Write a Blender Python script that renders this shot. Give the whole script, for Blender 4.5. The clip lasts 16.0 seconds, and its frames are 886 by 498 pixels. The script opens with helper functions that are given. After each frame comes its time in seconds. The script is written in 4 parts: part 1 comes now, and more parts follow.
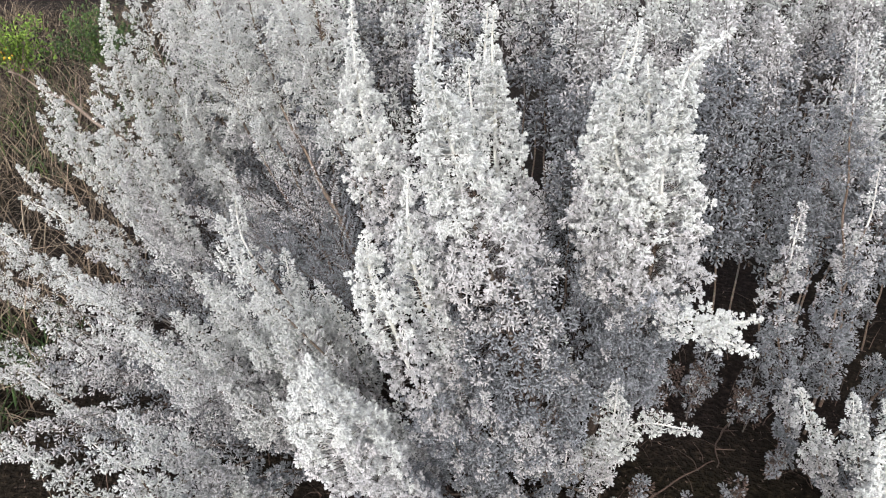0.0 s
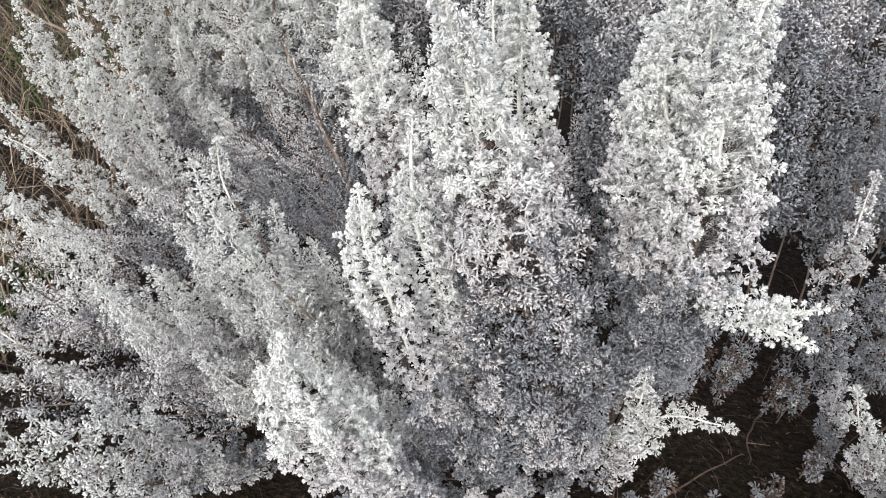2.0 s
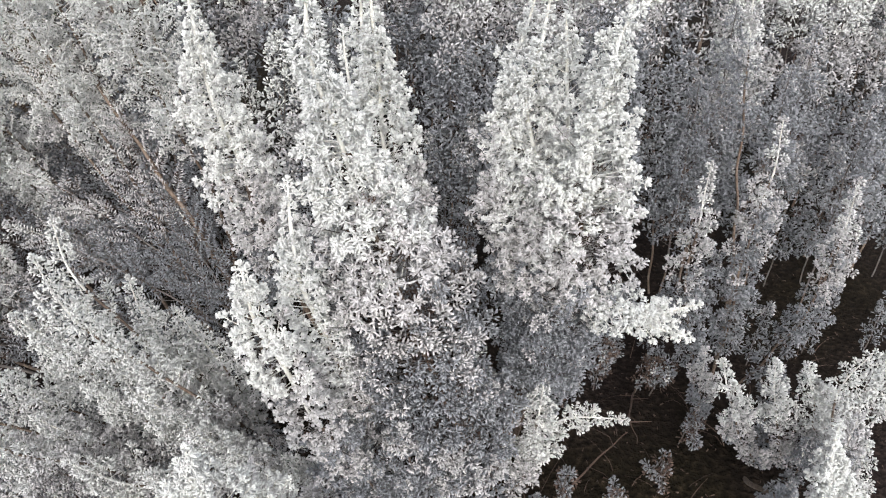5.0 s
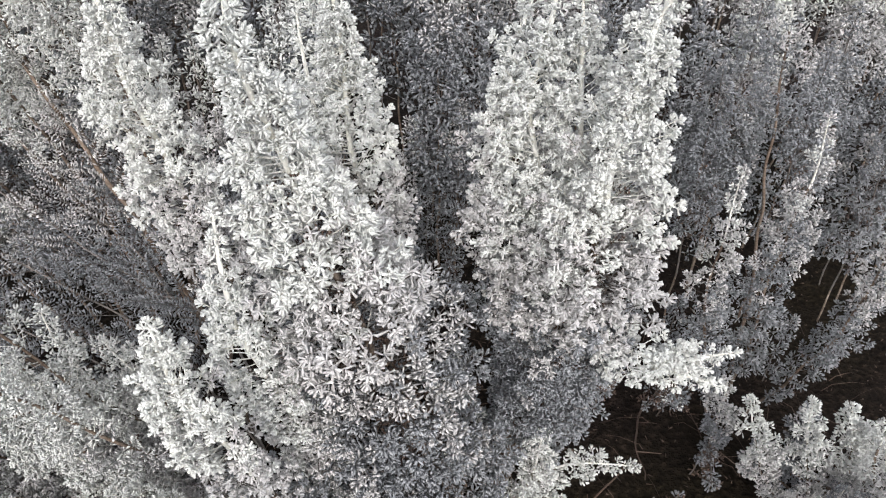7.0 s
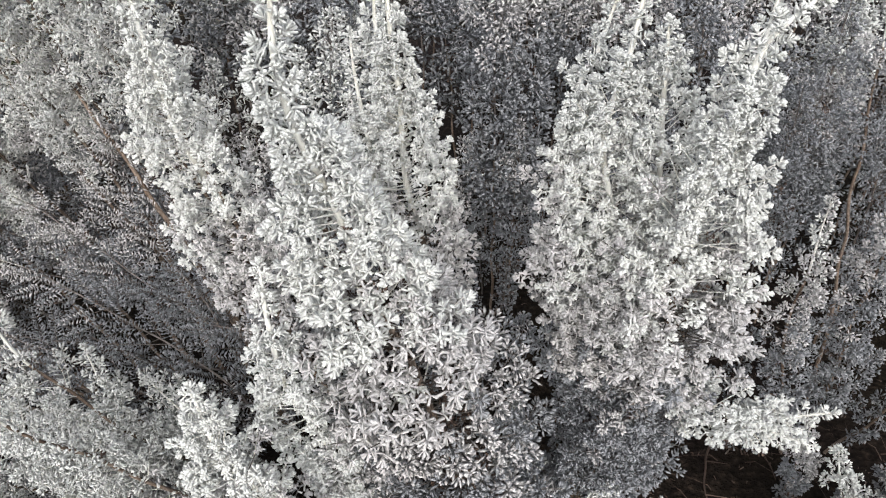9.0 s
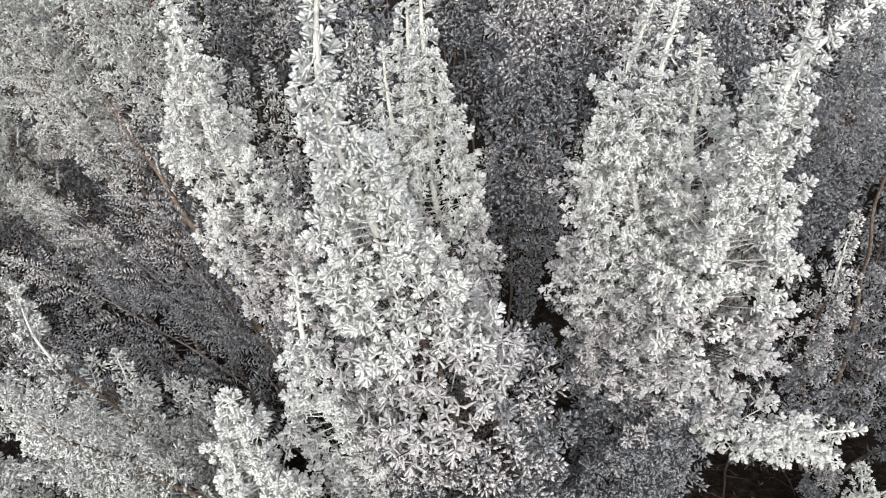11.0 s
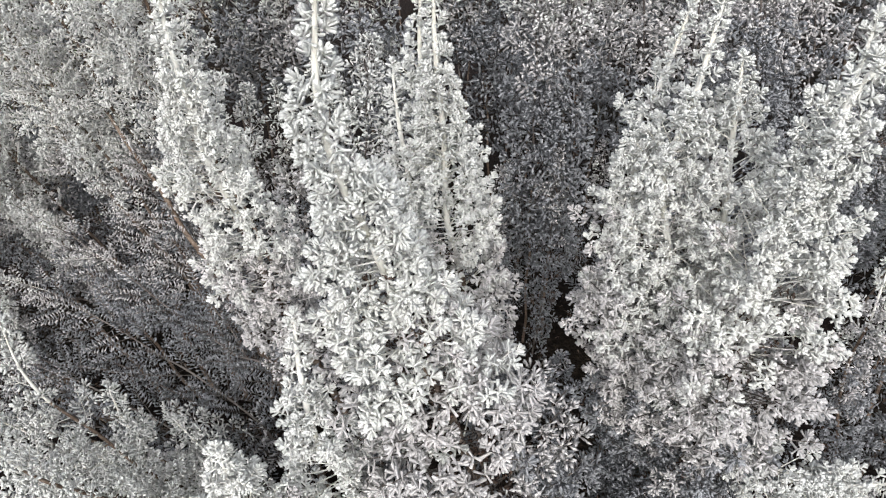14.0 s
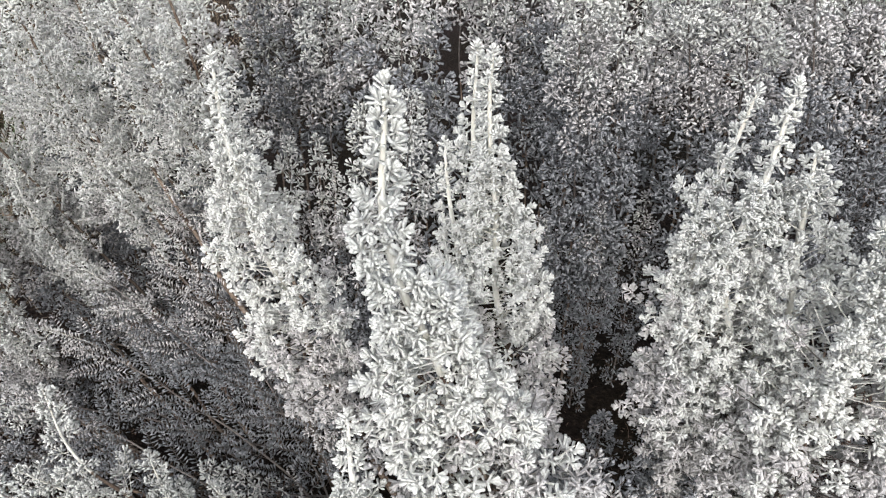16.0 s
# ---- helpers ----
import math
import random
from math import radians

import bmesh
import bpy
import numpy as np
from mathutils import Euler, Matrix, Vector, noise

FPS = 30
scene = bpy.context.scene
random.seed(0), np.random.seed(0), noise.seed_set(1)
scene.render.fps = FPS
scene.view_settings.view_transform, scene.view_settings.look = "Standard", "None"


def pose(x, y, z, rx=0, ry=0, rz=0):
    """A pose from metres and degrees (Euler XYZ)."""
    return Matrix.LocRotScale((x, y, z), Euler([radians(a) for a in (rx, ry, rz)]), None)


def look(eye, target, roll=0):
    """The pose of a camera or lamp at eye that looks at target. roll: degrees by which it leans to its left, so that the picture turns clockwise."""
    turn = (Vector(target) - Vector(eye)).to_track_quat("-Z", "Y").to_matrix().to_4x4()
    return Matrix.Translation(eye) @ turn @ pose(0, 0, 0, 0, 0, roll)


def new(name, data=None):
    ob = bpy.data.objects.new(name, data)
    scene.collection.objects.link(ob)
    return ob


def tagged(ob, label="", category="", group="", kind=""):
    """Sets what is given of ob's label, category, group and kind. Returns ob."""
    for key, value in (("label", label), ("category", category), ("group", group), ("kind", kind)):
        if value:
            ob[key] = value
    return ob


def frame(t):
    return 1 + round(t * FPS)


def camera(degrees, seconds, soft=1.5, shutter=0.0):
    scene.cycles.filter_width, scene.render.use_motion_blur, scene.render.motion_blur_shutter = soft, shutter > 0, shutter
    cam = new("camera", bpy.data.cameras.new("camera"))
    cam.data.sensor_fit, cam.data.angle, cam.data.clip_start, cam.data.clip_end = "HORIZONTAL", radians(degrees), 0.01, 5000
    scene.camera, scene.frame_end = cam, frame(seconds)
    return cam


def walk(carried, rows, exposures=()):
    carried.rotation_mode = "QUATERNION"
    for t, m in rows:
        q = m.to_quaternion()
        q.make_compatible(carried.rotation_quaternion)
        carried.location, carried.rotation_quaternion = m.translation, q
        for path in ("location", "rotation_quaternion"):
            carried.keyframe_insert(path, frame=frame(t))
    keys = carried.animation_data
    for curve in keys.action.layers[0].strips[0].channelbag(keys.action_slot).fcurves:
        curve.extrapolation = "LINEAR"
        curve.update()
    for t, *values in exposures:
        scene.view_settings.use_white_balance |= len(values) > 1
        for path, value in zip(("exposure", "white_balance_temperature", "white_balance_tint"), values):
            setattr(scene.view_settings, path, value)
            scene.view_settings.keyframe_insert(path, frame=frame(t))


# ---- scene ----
cam = camera(63.1, 16.0, soft=1.2)
PATH = [
    (0, (0.108, -0.109, 1.469), (0.034, 1.616, 0.459), 0.2),
    (0.5, (0.119, -0.029, 1.435), (0.02, 1.675, 0.394), 0.6),
    (1, (0.111, 0.024, 1.414), (-0.028, 1.719, 0.36), 0.6),
    (1.5, (0.12, 0.07, 1.399), (-0.028, 1.744, 0.316), 0.5),
    (2, (0.113, 0.081, 1.369), (0.0, 1.736, 0.253), 1.9),
    (2.5, (0.093, 0.083, 1.379), (0.065, 1.734, 0.25), 1.0),
    (3, (0.03, 0.082, 1.406), (0.055, 1.741, 0.289), -0.1),
    (3.5, (-0.018, 0.069, 1.416), (0.121, 1.737, 0.322), 0.2),
    (4, (-0.028, 0.017, 1.421), (0.244, 1.67, 0.329), 0.8),
    (4.5, (-0.017, 0.041, 1.445), (0.301, 1.7, 0.375), 1.6),
    (5, (0.036, 0.159, 1.423), (0.363, 1.784, 0.305), 1.7),
    (5.2, (0.049, 0.199, 1.41), (0.377, 1.815, 0.279), 2.5),
    (7.3, (0.1, 0.426, 1.358), (0.443, 1.999, 0.171), 2.7),
    (7.5, (0.098, 0.443, 1.357), (0.405, 2.023, 0.17), 2.0),
    (8, (0.092, 0.467, 1.349), (0.369, 2.058, 0.17), 2.1),
    (8.5, (0.103, 0.489, 1.352), (0.359, 2.082, 0.171), 1.2),
    (9, (0.097, 0.493, 1.357), (0.31, 2.095, 0.179), 0.2),
    (9.5, (0.075, 0.494, 1.363), (0.259, 2.106, 0.194), 0.0),
    (9.7, (0.078, 0.497, 1.362), (0.271, 2.109, 0.194), 0.6),
    (11.8, (0.074, 0.476, 1.37), (0.246, 2.101, 0.217), -0.0),
    (12, (0.072, 0.473, 1.369), (0.253, 2.092, 0.21), 0.2),
    (12.5, (0.085, 0.463, 1.372), (0.263, 2.082, 0.211), -0.5),
    (13, (0.095, 0.481, 1.364), (0.257, 2.111, 0.217), -0.8),
    (13.5, (0.084, 0.524, 1.362), (0.229, 2.168, 0.231), -0.8),
    (14, (0.083, 0.557, 1.347), (0.23, 2.198, 0.214), -0.1),
    (14.5, (0.075, 0.578, 1.348), (0.214, 2.216, 0.209), -0.7),
    (15, (0.061, 0.596, 1.365), (0.159, 2.267, 0.271), -1.7),
    (15.5, (0.068, 0.61, 1.381), (0.169, 2.291, 0.302), -1.8),
    (16, (0.059, 0.611, 1.39), (0.136, 2.295, 0.314), -0.9),
]
walk(cam, [(t, look(eye, target, roll)) for t, eye, target, roll in PATH], exposures=[(0, 1.80, 6150, 13), (5, 1.76, 6200, 13), (9, 1.54, 6250, 12), (16, 1.56, 6250, 12)])

# ---- daylight: a bright, thinly overcast sky ----
SUN_UP, SUN_TURN = 38.0, 188.0
world = bpy.data.worlds.new("sky")
scene.world = world
world.use_nodes = True
sky = world.node_tree.nodes.new("ShaderNodeTexSky")
sky.sky_type, sky.sun_disc = "NISHITA", False
sky.sun_elevation, sky.sun_rotation = radians(SUN_UP), radians(SUN_TURN)
sky.air_density, sky.dust_density, sky.ozone_density = 1.0, 3.0, 1.0
back = world.node_tree.nodes["Background"]
back.inputs["Strength"].default_value = 0.132
veil = world.node_tree.nodes.new("ShaderNodeHueSaturation")
veil.inputs["Saturation"].default_value = 0.3  # thin cloud greys the blue
world.node_tree.links.new(sky.outputs[0], veil.inputs["Color"])
world.node_tree.links.new(veil.outputs[0], back.inputs["Color"])
sun = new("sun", bpy.data.lights.new("sun", "SUN"))
sun.data.energy, sun.data.angle, sun.data.color = 1.35, radians(60), (1.0, 0.985, 0.95)
a, e = radians(SUN_TURN), radians(SUN_UP)
sun.matrix_world = look((math.sin(a) * math.cos(e) * 20, math.cos(a) * math.cos(e) * 20, math.sin(e) * 20), (0, 0, 0))


# ---- materials ----
def material(name, rough=0.9, sheen=0.0):
    m = bpy.data.materials.new(name)
    m.use_nodes = True
    b = m.node_tree.nodes["Principled BSDF"]
    b.inputs["Roughness"].default_value = rough
    b.inputs["Specular IOR Level"].default_value = 0.25
    b.inputs["Sheen Weight"].default_value = sheen
    b.inputs["Sheen Roughness"].default_value = 0.5
    return m, m.node_tree.nodes, m.node_tree.links, b


def ramp(nodes, links, source, stops):
    r = nodes.new("ShaderNodeValToRGB")
    while len(r.color_ramp.elements) < len(stops):
        r.color_ramp.elements.new(0.5)
    for el, (at, c) in zip(r.color_ramp.elements, stops):
        el.position, el.color = at, (*c, 1)
    links.new(source, r.inputs["Fac"])
    return r.outputs["Color"]


def mixed(nodes, links, kind, fac, one, two):
    m = nodes.new("ShaderNodeMix")
    m.data_type, m.blend_type = "RGBA", kind
    for socket, value in ((m.inputs[0], fac), (m.inputs[6], one), (m.inputs[7], two)):
        if isinstance(value, (int, float)):
            socket.default_value = value
        elif isinstance(value, tuple):
            socket.default_value = (*value, 1)
        else:
            links.new(value, socket)
    return m.outputs[2]


def noisy(nodes, links, scale, detail=3.0):
    tex = nodes.new("ShaderNodeTexNoise")
    geo = nodes.new("ShaderNodeNewGeometry")
    tex.inputs["Scale"].default_value, tex.inputs["Detail"].default_value = scale, detail
    links.new(geo.outputs["Position"], tex.inputs["Vector"])
    return tex.outputs["Fac"]


def bumped(nodes, links, b, height, strength, distance):
    n = nodes.new("ShaderNodeBump")
    n.inputs["Strength"].default_value, n.inputs["Distance"].default_value = strength, distance
    links.new(height, n.inputs["Height"])
    links.new(n.outputs["Normal"], b.inputs["Normal"])


def island_material(name, stops, patch, patch_scale, rough=0.9, sheen=0.0, fuzz=0.0, through_light=0.0):
    """A colour that differs from leaf to leaf, with broad patches over the plant."""
    m, nodes, links, b = material(name, rough, sheen)
    geo = nodes.new("ShaderNodeNewGeometry")
    c = ramp(nodes, links, geo.outputs["Random Per Island"], stops)
    p = ramp(nodes, links, noisy(nodes, links, patch_scale, 2.0), [(0.35, patch), (0.65, (1, 1, 1))])
    links.new(mixed(nodes, links, "MULTIPLY", 1.0, c, p), b.inputs["Base Color"])
    if through_light:
        t, mix = nodes.new("ShaderNodeBsdfTranslucent"), nodes.new("ShaderNodeMixShader")
        links.new(b.inputs["Base Color"].links[0].from_socket, t.inputs["Color"])
        mix.inputs[0].default_value = through_light
        links.new(b.outputs[0], mix.inputs[1])
        links.new(t.outputs[0], mix.inputs[2])
        links.new(mix.outputs[0], nodes["Material Output"].inputs["Surface"])
    if fuzz:
        bumped(nodes, links, b, noisy(nodes, links, 1800, 2.0), fuzz, 0.0006)
    return m


# older leaves are greyer; both grey tones also carry the plumes' inner shade
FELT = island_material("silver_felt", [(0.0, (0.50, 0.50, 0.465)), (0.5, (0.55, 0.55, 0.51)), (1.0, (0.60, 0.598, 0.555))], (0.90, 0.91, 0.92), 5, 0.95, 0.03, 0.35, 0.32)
MID_SHADE = island_material("silver_half_shade_felt", [(0.0, (0.375, 0.358, 0.34)), (0.5, (0.435, 0.418, 0.40)), (1.0, (0.505, 0.49, 0.468))], (0.88, 0.89, 0.90), 5, 0.95, 0.0, 0.35, 0.26)
GREY_SHADE = island_material("grey_shade_felt", [(0.0, (0.155, 0.158, 0.160)), (0.5, (0.203, 0.207, 0.209)), (1.0, (0.272, 0.277, 0.278))], (0.86, 0.87, 0.89), 5, 0.95, 0.0, 0.35, 0.2)
DEAD = island_material("dead_leaf", [(0.0, (0.035, 0.022, 0.016)), (0.6, (0.07, 0.046, 0.034)), (1.0, (0.13, 0.092, 0.07))], (0.7, 0.66, 0.62), 9)
YOUNG = island_material("felted_stem", [(0.0, (0.45, 0.445, 0.405)), (1.0, (0.53, 0.525, 0.48))], (0.88, 0.86, 0.8), 20, 0.95, 0.2, 0.3)
TWIG = island_material("twig_bark", [(0.0, (0.055, 0.047, 0.042)), (0.6, (0.095, 0.084, 0.076)), (1.0, (0.15, 0.138, 0.126))], (0.8, 0.75, 0.7), 30)
HAY = island_material("dry_stalk", [(0.0, (0.025, 0.018, 0.012)), (0.6, (0.085, 0.064, 0.042)), (1.0, (0.32, 0.255, 0.18))], (0.75, 0.7, 0.65), 6)
GREEN = island_material("green_leaf", [(0.0, (0.022, 0.04, 0.01)), (0.6, (0.045, 0.08, 0.016)), (1.0, (0.09, 0.13, 0.025))], (0.5, 0.6, 0.5), 4, 0.6)
LIME = island_material("lime_leaf", [(0.0, (0.05, 0.085, 0.01)), (0.6, (0.12, 0.19, 0.02)), (1.0, (0.25, 0.35, 0.045))], (0.5, 0.6, 0.5), 4, 0.6)
YELLOW = island_material("yellow_leaf", [(0.0, (0.5, 0.3, 0.02)), (1.0, (0.75, 0.42, 0.03))], (0.8, 0.7, 0.6), 8, 0.6)

BARK, _n, _l, _b = material("bark", 0.95)
_f = noisy(_n, _l, 160, 4.0)
_l.new(mixed(_n, _l, "MULTIPLY", 1.0, ramp(_n, _l, _f, [(0.3, (0.08, 0.058, 0.044)), (0.55, (0.14, 0.11, 0.085)), (0.75, (0.22, 0.185, 0.15))]),
             ramp(_n, _l, noisy(_n, _l, 14), [(0.35, (0.7, 0.62, 0.55)), (0.65, (1, 1, 1))])), _b.inputs["Base Color"])
bumped(_n, _l, _b, _f, 0.8, 0.002)

# soil colour taken down near black to hold the canopy's shade
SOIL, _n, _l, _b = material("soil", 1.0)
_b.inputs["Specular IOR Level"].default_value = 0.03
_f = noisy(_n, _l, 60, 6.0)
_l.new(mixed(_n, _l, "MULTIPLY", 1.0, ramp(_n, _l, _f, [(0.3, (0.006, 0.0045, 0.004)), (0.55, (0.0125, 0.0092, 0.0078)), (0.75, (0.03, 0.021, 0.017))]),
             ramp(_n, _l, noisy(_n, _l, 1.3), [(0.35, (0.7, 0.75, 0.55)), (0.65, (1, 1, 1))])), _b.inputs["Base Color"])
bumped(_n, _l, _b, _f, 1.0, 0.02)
PLANT = (FELT, DEAD, YOUNG, TWIG, BARK, MID_SHADE, GREY_SHADE)

# ---- meshes from arrays ----
GROUND = -0.12


class Pile:
    """Triangles gathered piece by piece, to become one mesh."""

    def __init__(self):
        self.v, self.f, self.m, self.count, self.size = [], [], [], 0, 0

    def add(self, v, f, slot):
        self.v.append(v)
        self.f.append(f + self.count)
        self.m.append(np.full(len(f), slot, np.int32))
        self.count += len(v)
        self.size += len(f)

    def mesh(self, name, mats, origin=(0, 0, 0)):
        v = np.concatenate(self.v) - np.array(origin)
        f = np.concatenate(self.f)
        me = bpy.data.meshes.new(name)
        me.vertices.add(len(v))
        me.vertices.foreach_set("co", v.astype(np.float32).ravel())
        me.loops.add(3 * len(f))
        me.loops.foreach_set("vertex_index", f.astype(np.int32).ravel())
        me.polygons.add(len(f))
        me.polygons.foreach_set("loop_start", np.arange(0, 3 * len(f), 3, dtype=np.int32))
        me.polygons.foreach_set("material_index", np.concatenate(self.m))
        me.polygons.foreach_set("use_smooth", np.ones(len(f), bool))
        for m in mats:
            me.materials.append(m)
        me.update(calc_edges=True)
        return me


def unit(v):
    return v / np.maximum(np.linalg.norm(v, axis=-1, keepdims=True), 1e-9)


def square_to(d):
    """Two directions square to each d."""
    h = np.where(np.abs(d[..., 2:3]) < 0.9, np.array([0, 0, 1.0]), np.array([1.0, 0, 0]))
    x = unit(np.cross(d, h))
    return x, np.cross(x, d)


def leaf_shape(rings, sides, pointed=False, blunt=False):
    """A slim fleshy leaf: rings of (place along it, width) up to its tip; pointed: its foot is a point too; blunt: it ends flat."""
    v = [(u, w * math.cos(2 * math.pi * (k + 0.5) / sides), w * math.sin(2 * math.pi * (k + 0.5) / sides)) for u, w in rings for k in range(sides)]
    f = []
    for r in range(len(rings) - 1):
        for k in range(sides):
            p, q = r * sides + k, r * sides + (k + 1) % sides
            f += [(p, q, q + sides), (p, q + sides, p + sides)]
    last = (len(rings) - 1) * sides
    if blunt:
        f.append(tuple(last + k for k in range(3)))
    else:
        v.append((1, 0, 0))
        f += [(last + k, last + (k + 1) % sides, len(v) - 1) for k in range(sides)]
    if pointed:
        v.append((0, 0, 0))
        f += [((k + 1) % sides, k, len(v) - 1) for k in range(sides)]
    return np.array(v, float), np.array(f)


LEAF = [leaf_shape([(0, 0.6), (0.5, 0.95), (0.88, 0.92)], 3), leaf_shape([(0.74, 1.05)], 3, True), leaf_shape([(0.9, 1.1)], 3, True, True), leaf_shape([(0, 0.65), (0.93, 1.05)], 3, False, True)]


def leaves(pile, p, d, n, length, width, level, slot=0, bend=0.12):
    """Leaves at p that point along d, with the face n; length and width are arrays."""
    t, f = LEAF[level]
    x = unit(np.cross(d, n))
    n = np.cross(x, d)
    u = t[None, :, 0:1]
    v = p[:, None] + d[:, None] * u * length[:, None, None] + x[:, None] * t[None, :, 1:2] * width[:, None, None]
    v = v + n[:, None] * (t[None, :, 2:3] * 0.85 * width[:, None, None] + bend * u * u * length[:, None, None])
    pile.add(v.reshape(-1, 3), (f[None] + (np.arange(len(p)) * len(t))[:, None, None]).reshape(-1, 3), slot)


def tube(pile, line, radius, sides, slot):
    """A round stem along a line of points."""
    line, radius = np.asarray(line), np.asarray(radius)
    x, y = square_to(unit(np.gradient(line, axis=0)))
    a = np.arange(sides) * 2 * math.pi / sides
    ring = x[:, None] * np.cos(a)[None, :, None] + y[:, None] * np.sin(a)[None, :, None]
    v = (line[:, None] + ring * radius[:, None, None]).reshape(-1, 3)
    k = np.arange(sides)
    one = np.stack([k, (k + 1) % sides, (k + 1) % sides + sides], 1)
    two = np.stack([k, (k + 1) % sides + sides, k + sides], 1)
    f = (np.concatenate([one, two])[None] + (np.arange(len(line) - 1) * sides)[:, None, None]).reshape(-1, 3)
    pile.add(v, f, slot)


def twigs(pile, p, d, up, length, radius, slot):
    """Many thin three-sided twigs at once, each bent a little upwards."""
    u = np.array([0, 0.5, 1.0])
    line = p[:, None] + d[:, None] * (length[:, None] * u)[..., None] + up[:, None] * (length[:, None] * 0.15 * u * u)[..., None]
    x, y = square_to(d)
    a = np.arange(3) * 2 * math.pi / 3
    ring = x[:, None] * np.cos(a)[None, :, None] + y[:, None] * np.sin(a)[None, :, None]
    v = line[:, :, None] + ring[:, None] * (radius[:, None] * np.array([1.0, 0.8, 0.55]))[:, :, None, None]
    f = []
    for r in range(2):
        for k in range(3):
            i, j = r * 3 + k, r * 3 + (k + 1) % 3
            f += [(i, j, j + 3), (i, j + 3, i + 3)]
    pile.add(v.reshape(-1, 3), (np.array(f)[None] + (np.arange(len(p)) * 9)[:, None, None]).reshape(-1, 3), slot)


def rosettes(pile, p, d, leaf, level, rng, slot, pairs):
    """A star of blunt leaves at the end of a shoot: crosswise pairs, flat below and upright at the heart."""
    open_out = np.interp(leaf, [0.0112, 0.0145], [0, 1])  # young stars are domed, old ones flat and slim-leaved
    wide = 0.0002 + (0.150, 0.150, 0.145, 0.150)[level] * leaf * (1 - 0.22 * open_out) * np.interp(leaf, [0.0095, 0.0112], [1.15, 1])
    x, y = square_to(d)
    turn = rng.uniform(0, 6.3, len(p))
    for k in range(pairs):
        u = k / (pairs - 1)
        at = p + d * (leaf * 0.5 * u)[:, None]
        for side in (0, math.pi):
            a = turn + k * 1.5708 + (k // 2) * 0.785 + side + rng.normal(0, 0.16, len(p))
            out = x * np.cos(a)[:, None] + y * np.sin(a)[:, None]
            tilt = np.radians(72 + 12 * open_out - 58 * u + rng.normal(0, 7, len(p)))
            way = d * np.cos(tilt)[:, None] + out * np.sin(tilt)[:, None]
            leaves(pile, at, unit(way), unit(d - out * 0.3), leaf * rng.uniform(0.84, 1.1, len(p)) * (1 - 0.32 * u), wide * rng.uniform(0.88, 1.12, len(p)), level, slot)


def sprigs(pile, p, d, length, leaf, level, rng, slot=0, close=1.0, flat=False):
    """Short leafy shoots: pairs of leaves set crosswise along each, and a star at its end. leaf: the length of each one's leaves."""
    if isinstance(slot, np.ndarray):
        for one in (0, 1, 5, 6):
            some = slot == one
            if some.any():
                sprigs(pile, p[some], d[some], length[some], leaf[some], level, rng, one, close, flat)
        return
    wide = 0.0002 + (0.142, 0.132, 0.135, 0.136)[level] * leaf * (0.95 if flat else 1)
    x, y = square_to(d)
    if flat:  # a ferny spray turns its face to the light
        x = unit(np.cross(d, np.array([0, -0.64, 0.77])) + rng.normal(0, 0.12, d.shape))
        x = unit(x - d * (x * d).sum(1, keepdims=True))
        y = np.cross(x, d)
    turn = rng.uniform(0, 6.3, len(p))
    nodes = (length / (leaf * (0.48 if flat else (0.5, 0.6, 0.7, 0.55)[level]) * close) - 0.5).astype(int)
    for k in range(max(0, int(nodes.max()))):
        has = nodes > k
        u = (k + 0.4) / nodes[has]
        at = p[has] + d[has] * (length[has] * u)[:, None]
        for side in (0, math.pi):
            a = (0 if flat else turn[has] + k * 1.5708) + side + rng.normal(0, 0.2, has.sum())
            out = x[has] * np.cos(a)[:, None] + y[has] * np.sin(a)[:, None]
            tilt = np.radians((74 if flat else 80) - 14 * u + rng.normal(0, 8, has.sum()))
            way = d[has] * np.cos(tilt)[:, None] + out * np.sin(tilt)[:, None]
            taper = np.minimum(1, 1.45 - u) if flat else 1 - 0.15 * u
            leaves(pile, at, unit(way), d[has], leaf[has] * rng.uniform(0.8, 1.15, has.sum()) * taper, wide[has] * rng.uniform(0.85, 1.15, has.sum()), level, slot)
    rosettes(pile, p + d * length[:, None], d, leaf * (0.6 if flat else 0.95), level, rng, slot, 2 if flat else (6, 5, 4, 5)[level])


def spline(points, step):
    """A smooth line through the points, at even steps."""
    c = np.array(points, float)
    c = np.vstack([2 * c[0] - c[1], c, 2 * c[-1] - c[-2]])
    out = []
    for i in range(1, len(c) - 2):
        t = np.linspace(0, 1, 40, endpoint=False)[:, None]
        a, b, e, g = c[i - 1], c[i], c[i + 1], c[i + 2]
        out.append(0.5 * (2 * b + (e - a) * t + (2 * a - 5 * b + 4 * e - g) * t**2 + (3 * b - a - 3 * e + g) * t**3))
    line = np.vstack(out + [c[-2:-1]])
    s = np.r_[0, np.cumsum(np.linalg.norm(np.diff(line, axis=0), axis=1))]
    at = np.arange(0, s[-1], step)
    return np.stack([np.interp(at, s, line[:, k]) for k in range(3)], 1), at


TALLY = [0]


